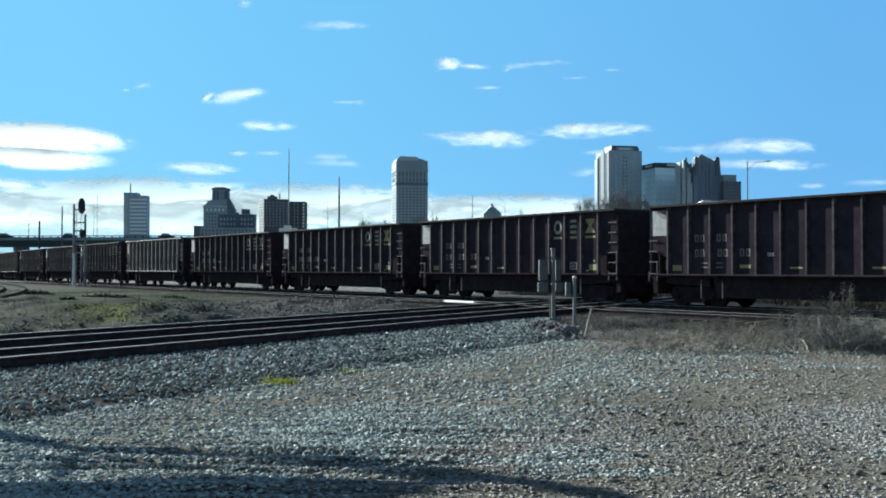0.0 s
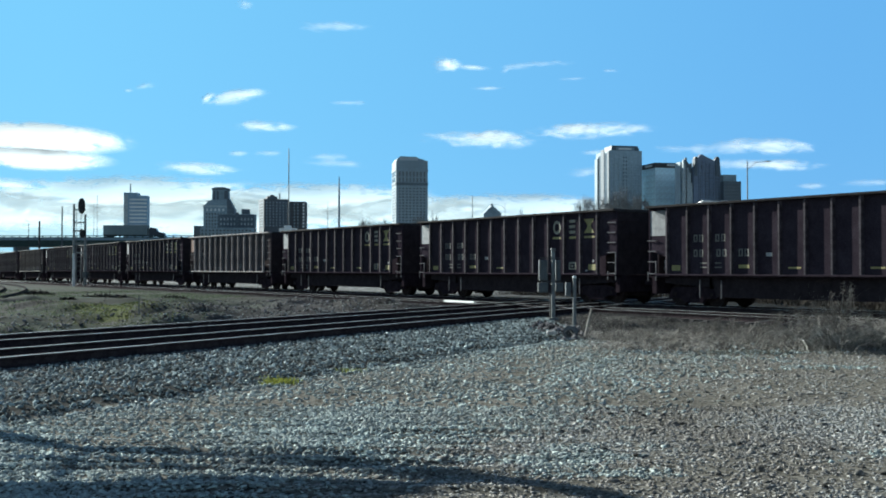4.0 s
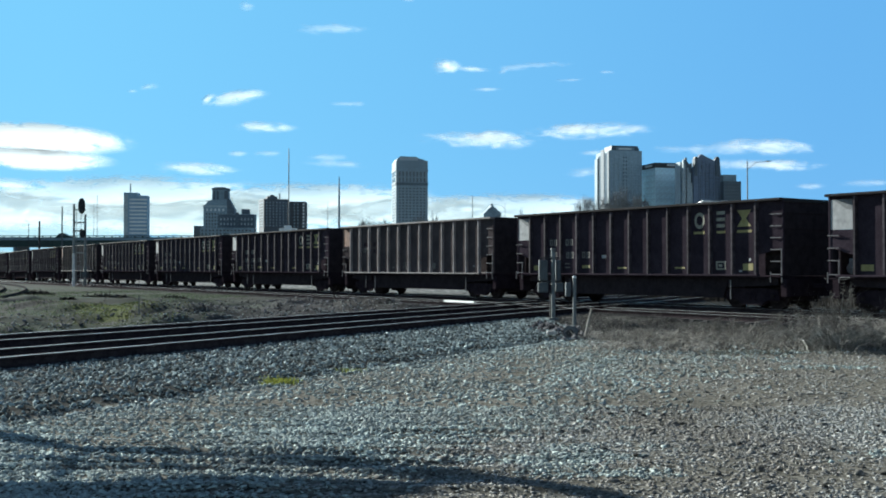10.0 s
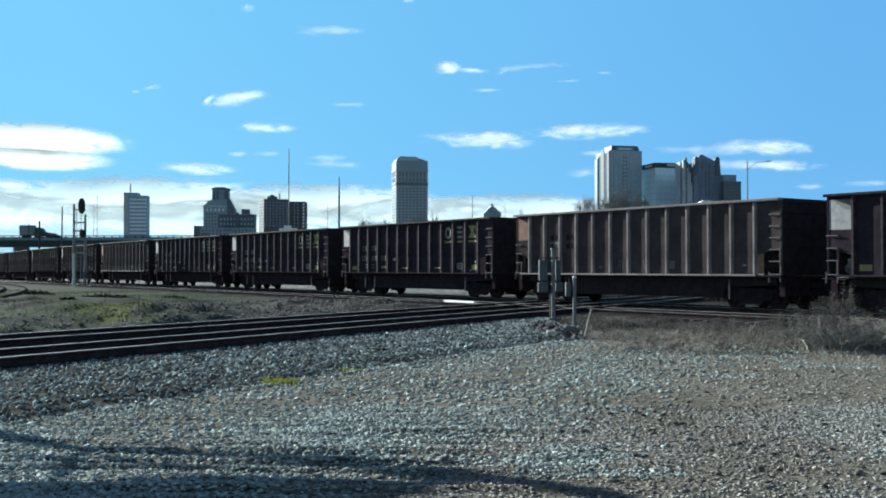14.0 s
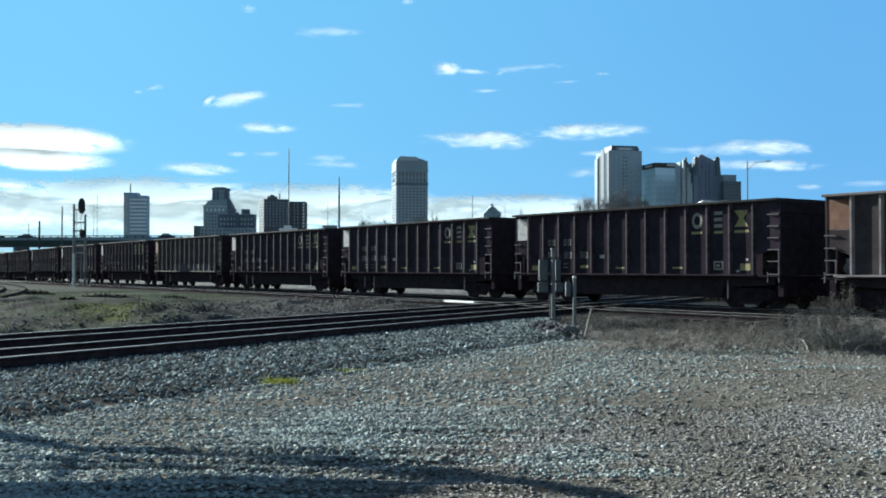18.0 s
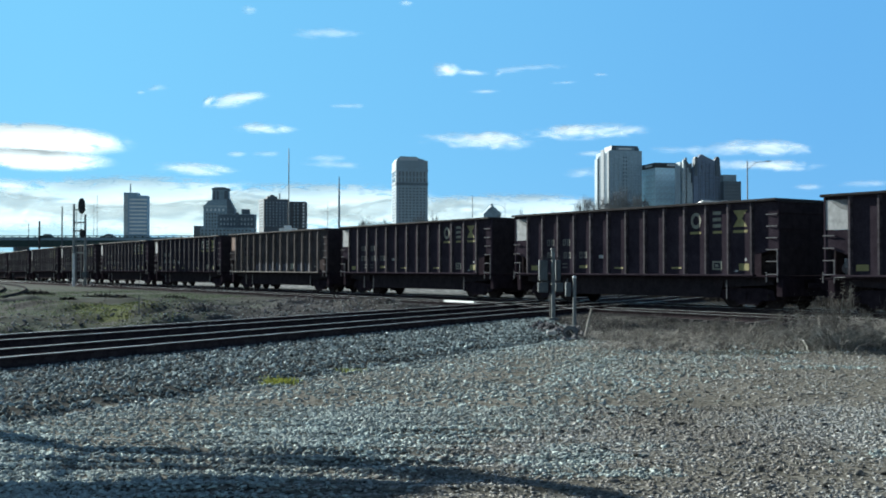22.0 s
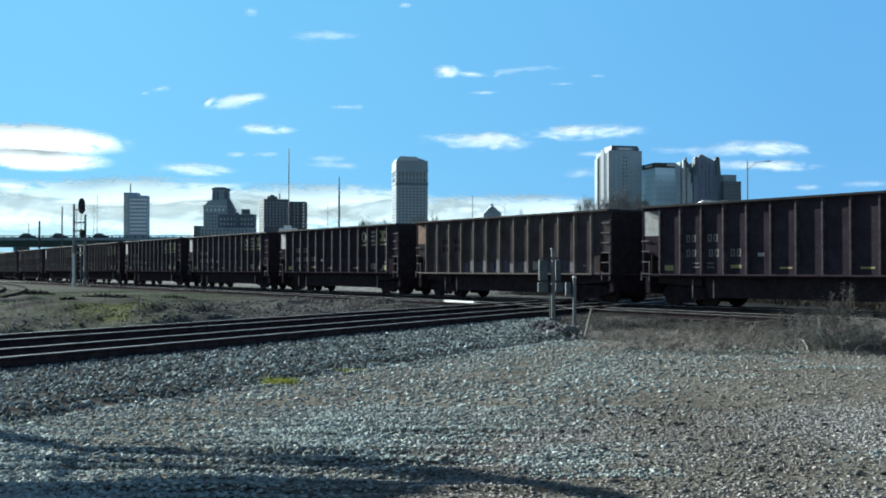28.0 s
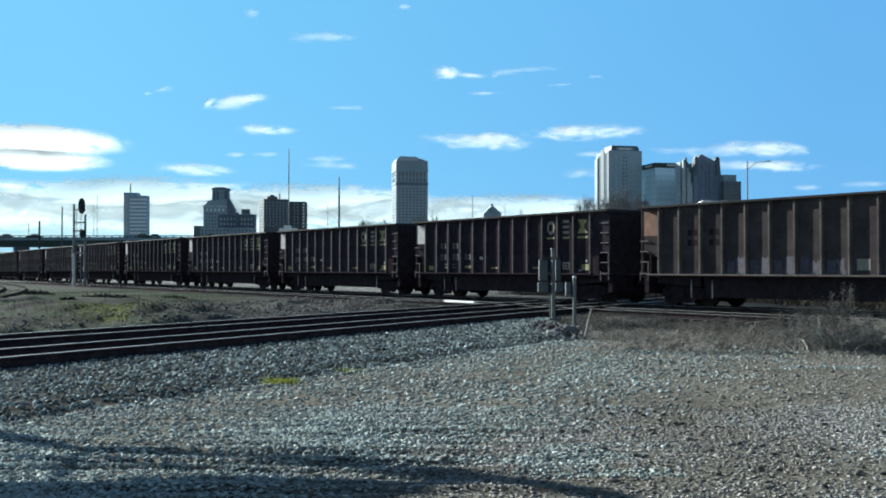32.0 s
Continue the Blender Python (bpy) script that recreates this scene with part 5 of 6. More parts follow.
RUBBLE = surf("grey_rubble", (0.07, 0.066, 0.07), (0.23, 0.22, 0.225), 1.2, 0.9, 0, 0.4, 60, per_island=0.8, spec=0.03)
build_stones()


def blades(rng, pts, hmin, hmax, width, lean):
    """Thin bent blades, two triangles each and a tip."""
    n = len(pts)
    z0 = np.array([ground_height(a, b) for a, b in pts])
    a = rng.uniform(0, 6.28, n)
    h = rng.uniform(hmin, hmax, n)
    w = np.stack((np.cos(a), np.sin(a), np.zeros(n)), -1) * width * 0.5
    b = rng.uniform(0, 6.28, n)
    l = np.stack((np.cos(b), np.sin(b), np.zeros(n)), -1) * (h * lean * (0.3 + 0.7 * rng.random(n)))[:, None]
    base = np.stack((pts[:, 0], pts[:, 1], z0 - 0.01), -1)
    up_ = np.array((0, 0, 1.0))
    mid = base + l * 0.35 + up_ * (h * 0.6)[:, None]
    tip = base + l + up_ * h[:, None]
    v = np.stack((base - w, base + w, mid - w * 0.7, mid + w * 0.7, tip), 1).reshape(-1, 3)
    f = (np.array(((0, 1, 3), (0, 3, 2), (2, 3, 4)))[None] + (np.arange(n) * 5)[:, None, None]).reshape(-1, 3)
    return v, f


def arches(rng, pts, least, most, width):
    """Bowed stalks: each rises, bends over and comes down again."""
    n = len(pts)
    z0 = np.array([ground_height(a, b) for a, b in pts])
    reach, rise = rng.uniform(least, most, n), rng.uniform(0.3, 0.8, n)
    a = rng.uniform(0, 6.28, n)
    d = np.stack((np.cos(a), np.sin(a), np.zeros(n)), -1)
    rows = []
    for k in range(6):
        u = k / 5
        c = np.stack((pts[:, 0], pts[:, 1], z0 - 0.01), -1) + d * (reach * u)[:, None]
        c[:, 2] += reach * rise * (2.6 * u * (1.25 - u))
        half = np.stack((d[:, 1] * 0.5, -d[:, 0] * 0.5, np.ones(n) * 0.7), -1) * width * (0.55 - 0.35 * u)
        rows += [c - half, c + half]
    v = np.stack(rows, 1).reshape(-1, 3)
    quad = np.array([t for k in range(5) for t in ((2 * k, 2 * k + 1, 2 * k + 3), (2 * k, 2 * k + 3, 2 * k + 2))])
    f = (quad[None] + (np.arange(n) * 12)[:, None, None]).reshape(-1, 3)
    return v, f


def build_grass():
    rng = np.random.default_rng(9)
    p = wedge(rng, 110000, 22, 75)
    o, s = p @ np.array(CN[:2]), p @ np.array(TN[:2])
    patch = np.array([noise.noise(Vector((x * 0.18, y * 0.12, 1))) for x, y in p])
    keep = (o > 20.9) & (s < TC - 6.5) & (patch > -0.08) & (p[:, 0] < -6.5 - 3 * patch)
    v, f = blades(rng, p[keep], 0.03, 0.10, 0.03, 1.2)
    tagged(new("grass", bulk_mesh("grass", v, f, GRASS)), "short olive winter grass beyond the double track", "grass", kind="stuff")
    q = rng.normal(0, 1, (6000, 2)) @ np.array(((-0.31 * 3.6, 0.95 * 3.6), (0.95 * 1.0, 0.31 * 1.0))) + np.array((-11.0, 35.6))
    q = q[(q @ np.array(CN[:2])) > 20.7]
    v, f = blades(rng, q, 0.02, 0.06, 0.02, 1.4)
    tagged(new("grass", bulk_mesh("grass", v, f, FRESH)), "brighter green grass patch beyond the double track", "grass", kind="stuff")
    q = np.concatenate((rng.normal(0, 1, (800, 2)) * np.array((0.11, 0.16)) + np.array((-2.43, 15.7)), rng.normal(0, 1, (70, 2)) * np.array((0.10, 0.10)) + np.array((-1.55, 17.4))))
    v, f = blades(rng, q, 0.03, 0.09, 0.018, 0.9)
    tagged(new("weed_patch", bulk_mesh("weed_patch", v, f, MOSS)), "low bright green weeds growing out of the gravel", "weeds", kind="stuff")
    # dead brush between the lot and the parallel track
    x = rng.uniform(3.2, 14, 12000)
    p = np.stack((x, 20.9 + 0.06 * (x - 3.5) + 12.0 * rng.random(12000) ** 1.2), -1)
    patch = np.array([noise.noise(Vector((a * 0.7, b * 0.7, 5))) for a, b in p])
    keep = (p @ np.array(TN[:2]) < TC - 5.9) & (rng.random(len(p)) < 0.05 + 0.6 * patch) & (p @ np.array(CN[:2]) < 10.9)
    v, f = blades(rng, p[keep], 0.02, 0.09, 0.012, 4.5)
    tagged(new("dry_grass", bulk_mesh("dry_grass", v, f, DRY)), "dead tan grass between lot and track", "grass", kind="stuff")
    x = 3.3 + 10.7 * rng.random(3600) ** 0.42
    p = np.stack((x, 20.9 + 0.06 * (x - 3.5) + 1.8 * rng.random(3600) ** 1.5 + 0.5 * np.sin(x * 2.1)), -1)
    v, f = blades(rng, p, 0.02, 0.11, 0.012, 3.0)
    tagged(new("dry_grass", bulk_mesh("dry_grass", v, f, STRAW)), "pale straw-coloured grass along the lot's edge", "grass", kind="stuff")
    # low dead tufts on the bare strip by the parallel track, and brush beyond the main line
    q = rng.uniform(-1, 1, (170, 2)) * np.array((5.0, 2.6)) + np.array((8.2, 26.2))
    q = np.repeat(q, 26, 0) + rng.normal(0, 0.13, (170 * 26, 2))
    q = q[(q @ np.array(TN[:2]) < TC - 5.6) & (q[:, 0] > 3.3) & (q[:, 1] > 22.5)]
    v, f = blades(rng, q, 0.02, 0.13, 0.010, 2.6)
    tagged(new("dry_grass", bulk_mesh("dry_grass", v, f, DRY)), "tufts of dead grass on dark soil by the track", "grass", kind="stuff")
    u, off = rng.uniform(-24, 14, 15000), TC + 1.5 + 6 * rng.random(15000)
    q = u[:, None] * np.array(TD[:2]) + off[:, None] * np.array(TN[:2])
    patch = np.array([noise.noise(Vector((a * 0.5, b * 0.5, 15))) for a, b in q])
    v, f = blades(rng, q[patch > -0.2], 0.15, 0.55, 0.03, 0.8)
    tagged(new("brush", bulk_mesh("brush", v, f, BRUSH)), "dark dead brush beyond the main line", "brush", kind="stuff")
    u, off = rng.uniform(-52, 8, 16000), TC + 8.0 + 7 * rng.random(16000)
    q = u[:, None] * np.array(TD[:2]) + off[:, None] * np.array(TN[:2])
    v, f = blades(rng, q, 0.15, 0.6, 0.035, 2.2)
    tagged(new("brush", bulk_mesh("brush", v, f, BRUSH)), "thick belt of dark brush behind the main line", "brush", kind="stuff")
    # low straw spilling unevenly over the lot's edge, and a dense tangle round the tallest weeds
    x = 3.4 + 9.6 * rng.random(90) ** 0.6
    q = np.stack((x, 21.1 + 0.06 * (x - 3.5) - np.abs(rng.normal(0, 0.5, 90)) + 0.25), -1)
    q = np.repeat(q, 60, 0) + rng.normal(0, 1, (5400, 2)) * np.array((0.35, 0.14))
    v, f = blades(rng, q, 0.02, 0.07, 0.016, 2.5)
    tagged(new("dry_grass", bulk_mesh("dry_grass", v, f, OLIVE)), "flattened olive-tan grass at the gravel's edge", "grass", kind="stuff")
    q = np.concatenate([rng.normal(0, 1, (n, 2)) * np.array((w, 0.4)) + np.array((x0, y0)) for n, w, x0, y0 in ((1500, 0.55, 8.35, 22.0), (900, 0.6, 9.5, 22.2), (700, 0.35, 7.7, 22.6), (500, 0.4, 5.2, 24.6), (450, 0.35, 4.1, 25.4), (400, 0.5, 6.3, 24.6))])
    v, f = blades(rng, q, 0.06, 0.34, 0.009, 2.6)
    tagged(new("twigs", bulk_mesh("twigs", v, f, DRY)), "dense tangle of fine dead stems", "twigs", kind="stuff")
    # a haze of fine broken twigs lying through it
    x = rng.uniform(3.3, 14, 1500)
    p = np.stack((x, 21.4 + 0.06 * (x - 3.5) + 5.5 * rng.random(1500)), -1)
    p = p[(p @ np.array(TN[:2]) < TC - 5.9)]
    v, f = blades(rng, p, 0.05, 0.20, 0.013, 3.6)
    tagged(new("twigs", bulk_mesh("twigs", v, f, DRY)), "fine grey-brown dead twigs over bare soil", "twigs", kind="stuff")

    # pale stalks arching over among the tangle, and soft grey clumps
    x = rng.uniform(3.4, 14, 520)
    p = np.stack((x, 21.0 + 0.06 * (x - 3.5) + 5.0 * rng.random(520) ** 1.4), -1)
    p = p[p @ np.array(TN[:2]) < TC - 5.9]
    v, f = arches(rng, p, 0.12, 0.55, 0.011)
    tagged(new("twigs", bulk_mesh("twigs", v, f, STRAW)), "pale dead stalks arched over the tangle", "twigs", kind="stuff")
    p = rng.normal(0, 1, (520, 2)) * np.array((0.7, 0.4)) + np.array((8.6, 22.0))
    v, f = arches(rng, p, 0.25, 1.0, 0.014)
    tagged(new("twigs", bulk_mesh("twigs", v, f, PALESTEM)), "pale grey stems bowed over in a thick tangle", "twigs", kind="stuff")
    p = np.stack((rng.uniform(7.4, 13, 4200), 20.75 + 1.5 * rng.random(4200) ** 1.3), -1)
    v, f = blades(rng, p, 0.02, 0.08, 0.016, 4.0)
    tagged(new("dry_grass", bulk_mesh("dry_grass", v, f, PALESTEM)), "bleached flattened grass under the tall weeds", "grass", kind="stuff")
    x = rng.uniform(3.4, 14, 170)
    p = np.stack((x, 21.3 + 0.06 * (x - 3.5) + 4.5 * rng.random(170)), -1)
    p = p[p @ np.array(TN[:2]) < TC - 5.9]
    p = np.repeat(p, 20, 0) + rng.normal(0, 1, (len(p) * 20, 2)) * np.array((0.22, 0.10))
    v, f = arches(rng, p, 0.06, 0.30, 0.012)
    tagged(new("twigs", bulk_mesh("twigs", v, f, DRY)), "matted grey-brown clumps of dead growth", "twigs", kind="stuff")

    # a far hedge of bare scrub seen under the bridge
    q = np.stack((rng.uniform(-260, -60, 5000), 420 + rng.uniform(-12, 12, 5000)), -1)
    v, f = blades(rng, q, 1.5, 9.5, 0.35, 0.5)
    tagged(new("far_scrub", bulk_mesh("far_scrub", v, f, BRUSH)), "dark bare scrub along the far side of the bridge", "scrub", kind="stuff")


build_grass()


def weed(x, y, h, spread, stems, seed, wild=1.7):
    """A dead, branching weed: arching stems with side twigs."""
    r = random.Random(seed)
    bm = B()

    def twig(p, d, length, rad, depth):
        k = 3
        for i in range(k):
            q = p + d * (length / k)
            tube(bm, p, q, rad, rad * 0.75, 3)
            rad *= 0.75
            if depth and r.random() < 0.9:
                side = Vector((r.uniform(-1, 1), r.uniform(-1, 1), r.uniform(0.1, 1))).normalized()
                twig(q, (d * 0.5 + side * 0.7).normalized(), length * r.uniform(0.4, 0.75), rad * 0.75, depth - 1)
            p = q
            d = (d + Vector((r.uniform(-1, 1), r.uniform(-1, 1), r.uniform(-0.7, 0.15))) * 0.28).normalized()
    for i in range(stems):
        a, rr = r.uniform(0, 6.28), 0.55 * spread * math.sqrt(r.random())
        p = Vector((rr * math.cos(a), rr * math.sin(a), -0.03))
        u, b = r.uniform(0, wild), r.uniform(0, 6.28)
        d = Vector((u * math.cos(b), u * math.sin(b), r.uniform(0.4, 1.1))).normalized()
        twig(p, d, h * r.uniform(0.25, 0.8), 0.006 + 0.003 * h, 2)
    ob = part("dry_weed", bm, DRY)
    ob.matrix_basis = pose(x, y, ground_height(x, y))
    return tagged(ob, "dead brown branching weeds at the edge of the lot", "weeds", "dry weeds along the track")


for i, (x, y, h, sp, st) in enumerate(((4.3, 26.3, 0.60, 0.5, 40), (5.0, 25.6, 0.60, 0.6, 46), (5.9, 25.2, 0.5, 0.6, 40), (6.6, 24.4, 0.5, 0.6, 40), (7.4, 23.6, 0.5, 0.6, 40),
                                       (7.7, 22.4, 0.85, 0.6, 50), (8.15, 21.8, 1.3, 0.4, 50), (8.8, 22.3, 0.8, 0.6, 44), (9.3, 21.6, 0.7, 0.6, 40), (7.0, 25.4, 0.7, 0.5, 34), (8.3, 24.3, 0.85, 0.6, 40),
                                       (5.6, 27.2, 0.6, 0.6, 34), (9.9, 22.4, 0.8, 0.6, 40), (9.4, 24.0, 0.7, 0.6, 34), (4.3, 23.0, 0.3, 0.6, 40), (5.1, 22.7, 0.3, 0.6, 40), (6.0, 23.0, 0.35, 0.6, 40),
                                       (6.8, 22.6, 0.35, 0.6, 40), (4.0, 24.6, 0.4, 0.6, 40), (5.4, 24.2, 0.4, 0.7, 40), (6.4, 26.0, 0.5, 0.7, 40), (7.4, 26.4, 0.6, 0.7, 40),
                                       (8.0, 22.9, 0.9, 0.7, 60), (8.7, 23.2, 0.9, 0.7, 60), (9.5, 22.9, 0.9, 0.7, 60), (7.5, 24.5, 0.7, 0.7, 50), (8.6, 25.2, 0.8, 0.8, 50), (6.2, 24.9, 0.45, 0.8, 50), (4.8, 25.0, 0.4, 0.8, 50))):
    weed(x, y, h, sp, st, 40 + i)
weed(7.5, 22.3, 0.65, 0.7, 34, 91, 1.0)
weed(8.6, 22.2, 0.7, 0.8, 34, 92, 1.0)
weed(9.3, 22.1, 0.65, 0.8, 34, 93, 1.0)


def plume(x, y, h, stems, lean, seed):
    """A tall dead weed whose stems end in feathery seed heads."""
    r = random.Random(seed)
    t = thing("tall_weed", pose(x, y, ground_height(x, y)), "tall dead weed with feathery grey seed heads", "weeds", "dry weeds along the track")
    for i in range(stems):
        top = h * r.uniform(0.65, 1.0)
        a = r.uniform(0, 6.28)
        foot = Vector((0.08 * math.cos(a), 0.08 * math.sin(a), -0.04))
        tip = Vector((lean * top + r.uniform(-0.18, 0.18) * top, r.uniform(-0.15, 0.15) * top, top))
        knee = foot.lerp(tip, 0.55) + Vector((r.uniform(-0.05, 0.05), r.uniform(-0.05, 0.05), 0.06 * top))
        bm = tube(B(), foot, knee, 0.008, 0.006, 5)
        tube(bm, knee, tip, 0.006, 0.003, 5)
        stem = part("stem", bm, DRY, t)
        bm = B()
        for j in range(170):
            k = r.uniform(0.1, 1.05)
            p = knee.lerp(tip, k) + Vector((r.gauss(0, 0.05), r.gauss(0, 0.05), r.gauss(0, 0.03))) * (1.2 - 0.5 * k)
            d = Vector((r.uniform(-1, 1), r.uniform(-1, 1), r.uniform(-0.2, 1.2))).normalized() * r.uniform(0.03, 0.09)
            w = Vector((r.uniform(-1, 1), r.uniform(-1, 1), r.uniform(-1, 1))).normalized() * 0.004
            bm.faces.new([bm.verts.new(c) for c in (p - w, p + w, p + d)])
        part("seed_head", bm, PLUME, stem, "feathery grey seed head")


for i, (x, y, h, n, lean) in enumerate(((7.62, 22.0, 1.05, 5, -0.12), (7.95, 22.0, 1.0, 4, 0.05), (8.32, 22.0, 1.38, 5, 0.0), (8.15, 22.2, 1.15, 4, 0.08), (7.05, 22.6, 0.9, 4, 0.1), (9.0, 22.3, 0.95, 4, -0.05), (6.1, 23.6, 0.7, 4, 0.1), (9.5, 22.0, 0.9, 4, 0.1))):
    plume(x, y, h, n, lean, 300 + i)
bm = B()
for a, b in (((7.05, 24.6, 0.0), (7.25, 24.5, 0.35)), ((7.25, 24.5, 0.35), (7.6, 24.3, 0.42)), ((7.6, 24.3, 0.42), (7.85, 24.1, 0.22))):
    tube(bm, a, b, 0.018, 0.016, 6)
tagged(part("bent_stalk", bm, WOOD), "bleached stalk bent over among the weeds", "stalk")
for x, y, z, a in ((7.55, 22.3, 0.75, 0.5), (8.0, 21.9, 0.9, -0.3), (8.5, 22.1, 0.6, 2.4), (5.3, 22.6, 0.2, 0.3), (4.4, 22.9, 0.2, 2.8), (9.0, 21.8, 0.7, 0.1)):
    bm = B()
    tube(bm, (0, 0, -0.05), (0.25 * math.cos(a), 0.1, z * 0.6), 0.014, 0.013, 6)
    tube(bm, (0.25 * math.cos(a), 0.1, z * 0.6), (0.6 * math.cos(a), 0.05 + 0.2 * math.sin(a), z), 0.013, 0.008, 6)
    stalk = part("bent_stalk", bm, WOOD)
    stalk.matrix_basis = pose(x, y, ground_height(x, y))
    tagged(stalk, "thin bleached stalk among the dead weeds", "stalk")


def brush_pile(x, y, w, h, sticks, seed):
    """A low heap of dark branches lying in the field."""
    r = random.Random(seed)
    bm = B()
    for i in range(sticks):
        u = r.uniform(-1, 1)
        c = Vector((0.5 * w * u, r.gauss(0, 0.12 * w), h * (1 - u * u) * r.random()))
        d = Vector((r.uniform(-1, 1), r.uniform(-0.6, 0.6), r.uniform(-0.25, 0.25))).normalized() * r.uniform(0.15, 0.4) * w * 0.5
        tube(bm, c - d, c + d, 0.03, 0.018, 4)
    ob = part("brush_pile", bm, BRUSH)
    ob.matrix_basis = pose(x, y, ground_height(x, y) + 0.02)
    return tagged(ob, "low heap of dark dead branches in the rough grass", "brush pile")


for i, (x, y, w, h, n) in enumerate(((-17.3, 54.6, 2.3, 0.18, 110), (-14.0, 55.0, 1.3, 0.12, 60), (-10.2, 40.6, 0.5, 0.12, 36), (-16.3, 46.0, 0.7, 0.12, 36), (-24.5, 64.0, 1.8, 0.16, 60))):
    brush_pile(x, y, w, h, n, 500 + i)
tagged(part("stake", tube(B(), (-9.3, 32.4, -0.1), (-9.32, 32.4, 0.75), 0.022, 0.018, 6), BARK, None), "thin grey stick upright in the field grass", "stake")


# ---------------------------------------------------------------- trees
def bare_tree(x, dist, ytop, half, seed, name="bare_tree"):
    """A leafless tree whose top shows over the train."""
    r = random.Random(seed)
    h = up(ytop, dist)
    wide = half / F * dist
    t = thing(name, pose(px(x, dist), dist, 0), "leafless grey-brown tree with fine twigs", "tree")
    part("trunk", tube(B(), (0, 0, -0.3), (0, 0, h * 0.45), 0.02 * h, 0.013 * h, 7), BARK, t)
    bm = B()
    thin = 0.023 * dist / 300

    def limb(p, d, length, rad, depth):
        q = p + d * length
        tube(bm, p, q, max(rad, thin), max(rad * 0.65, thin * 0.7), 3)
        if depth == 0:
            return
        for i in range(3):
            e = Vector((r.uniform(-1, 1), r.uniform(-1, 1), r.uniform(-0.35, 0.75)))
            limb(p + d * length * r.uniform(0.45, 1.0), (d * 0.6 + e * 0.75).normalized(), length * r.uniform(0.6, 0.85), rad * 0.55, depth - 1)
    for i in range(11):
        a = i * 0.57 + r.random()
        d = Vector((math.cos(a) * 0.8, math.sin(a) * 0.8, 0.9)).normalized()
        limb(Vector((0, 0, h * r.uniform(0.3, 0.5))), d, h * 0.2, 0.008 * h, 5)
    zs, xs = max(v.co.z for v in bm.verts), sorted(abs(v.co.x) for v in bm.verts)
    fit = wide / xs[int(len(xs) * 0.97)]
    for v in bm.verts:
        v.co.x *= fit
        v.co.y *= fit
        if v.co.z > h * 0.3:
            v.co.z = h * 0.3 + (v.co.z - h * 0.3) * (h * 0.7) / (zs - h * 0.3)
    part("crown", bm, BARK, t)
    return t


for i, (x, d, yt, w) in enumerate(((650, 380, 382, 22), (676, 390, 384, 18), (767, 380, 372, 12), (1042, 300, 343, 26), (1098, 320, 326, 34), (1126, 330, 336, 24), (1076, 340, 346, 20), (884, 400, 374, 8), (925, 420, 366, 10), (945, 420, 366, 8), (979, 420, 368, 5), (742, 380, 374, 14))):
    bare_tree(x, d, yt, w, 70 + i)


def build_curved_rails():
    t = thing("curved_track", pose(0, 0, 0), "dark rails of a sharply curving siding", "railway track", kind="structure")
    for k in (0.0, 1.5):
        bm = B()
        pts = []
        for i in range(41):
            u = -0.5 + 2.0 * i / 40
            bow = 7.6 * u * (1 - u) - k
            x, y = -22.7 - 22.3 * u + 0.922 * bow, 54.0 + 53.0 * u + 0.388 * bow
            pts.append(Vector((x, y, 0.04 + drop(TD.x * x + TD.y * y))))
        for p, q in zip(pts, pts[1:]):
            d = (q - p).normalized()
            s = Vector((d.y, -d.x, 0)) * 0.06
            vs = [bm.verts.new(c + e + Vector((0, 0, z))) for c in (p, q) for e, z in ((s, 0.0), (s * 0.5, 0.13), (-s * 0.5, 0.13), (-s, 0.0))]
            for f in ((0, 1, 5, 4), (1, 2, 6, 5), (2, 3, 7, 6)):
                bm.faces.new([vs[j] for j in f])
        part("rail", bm, GREYRAIL, t)


build_curved_rails()


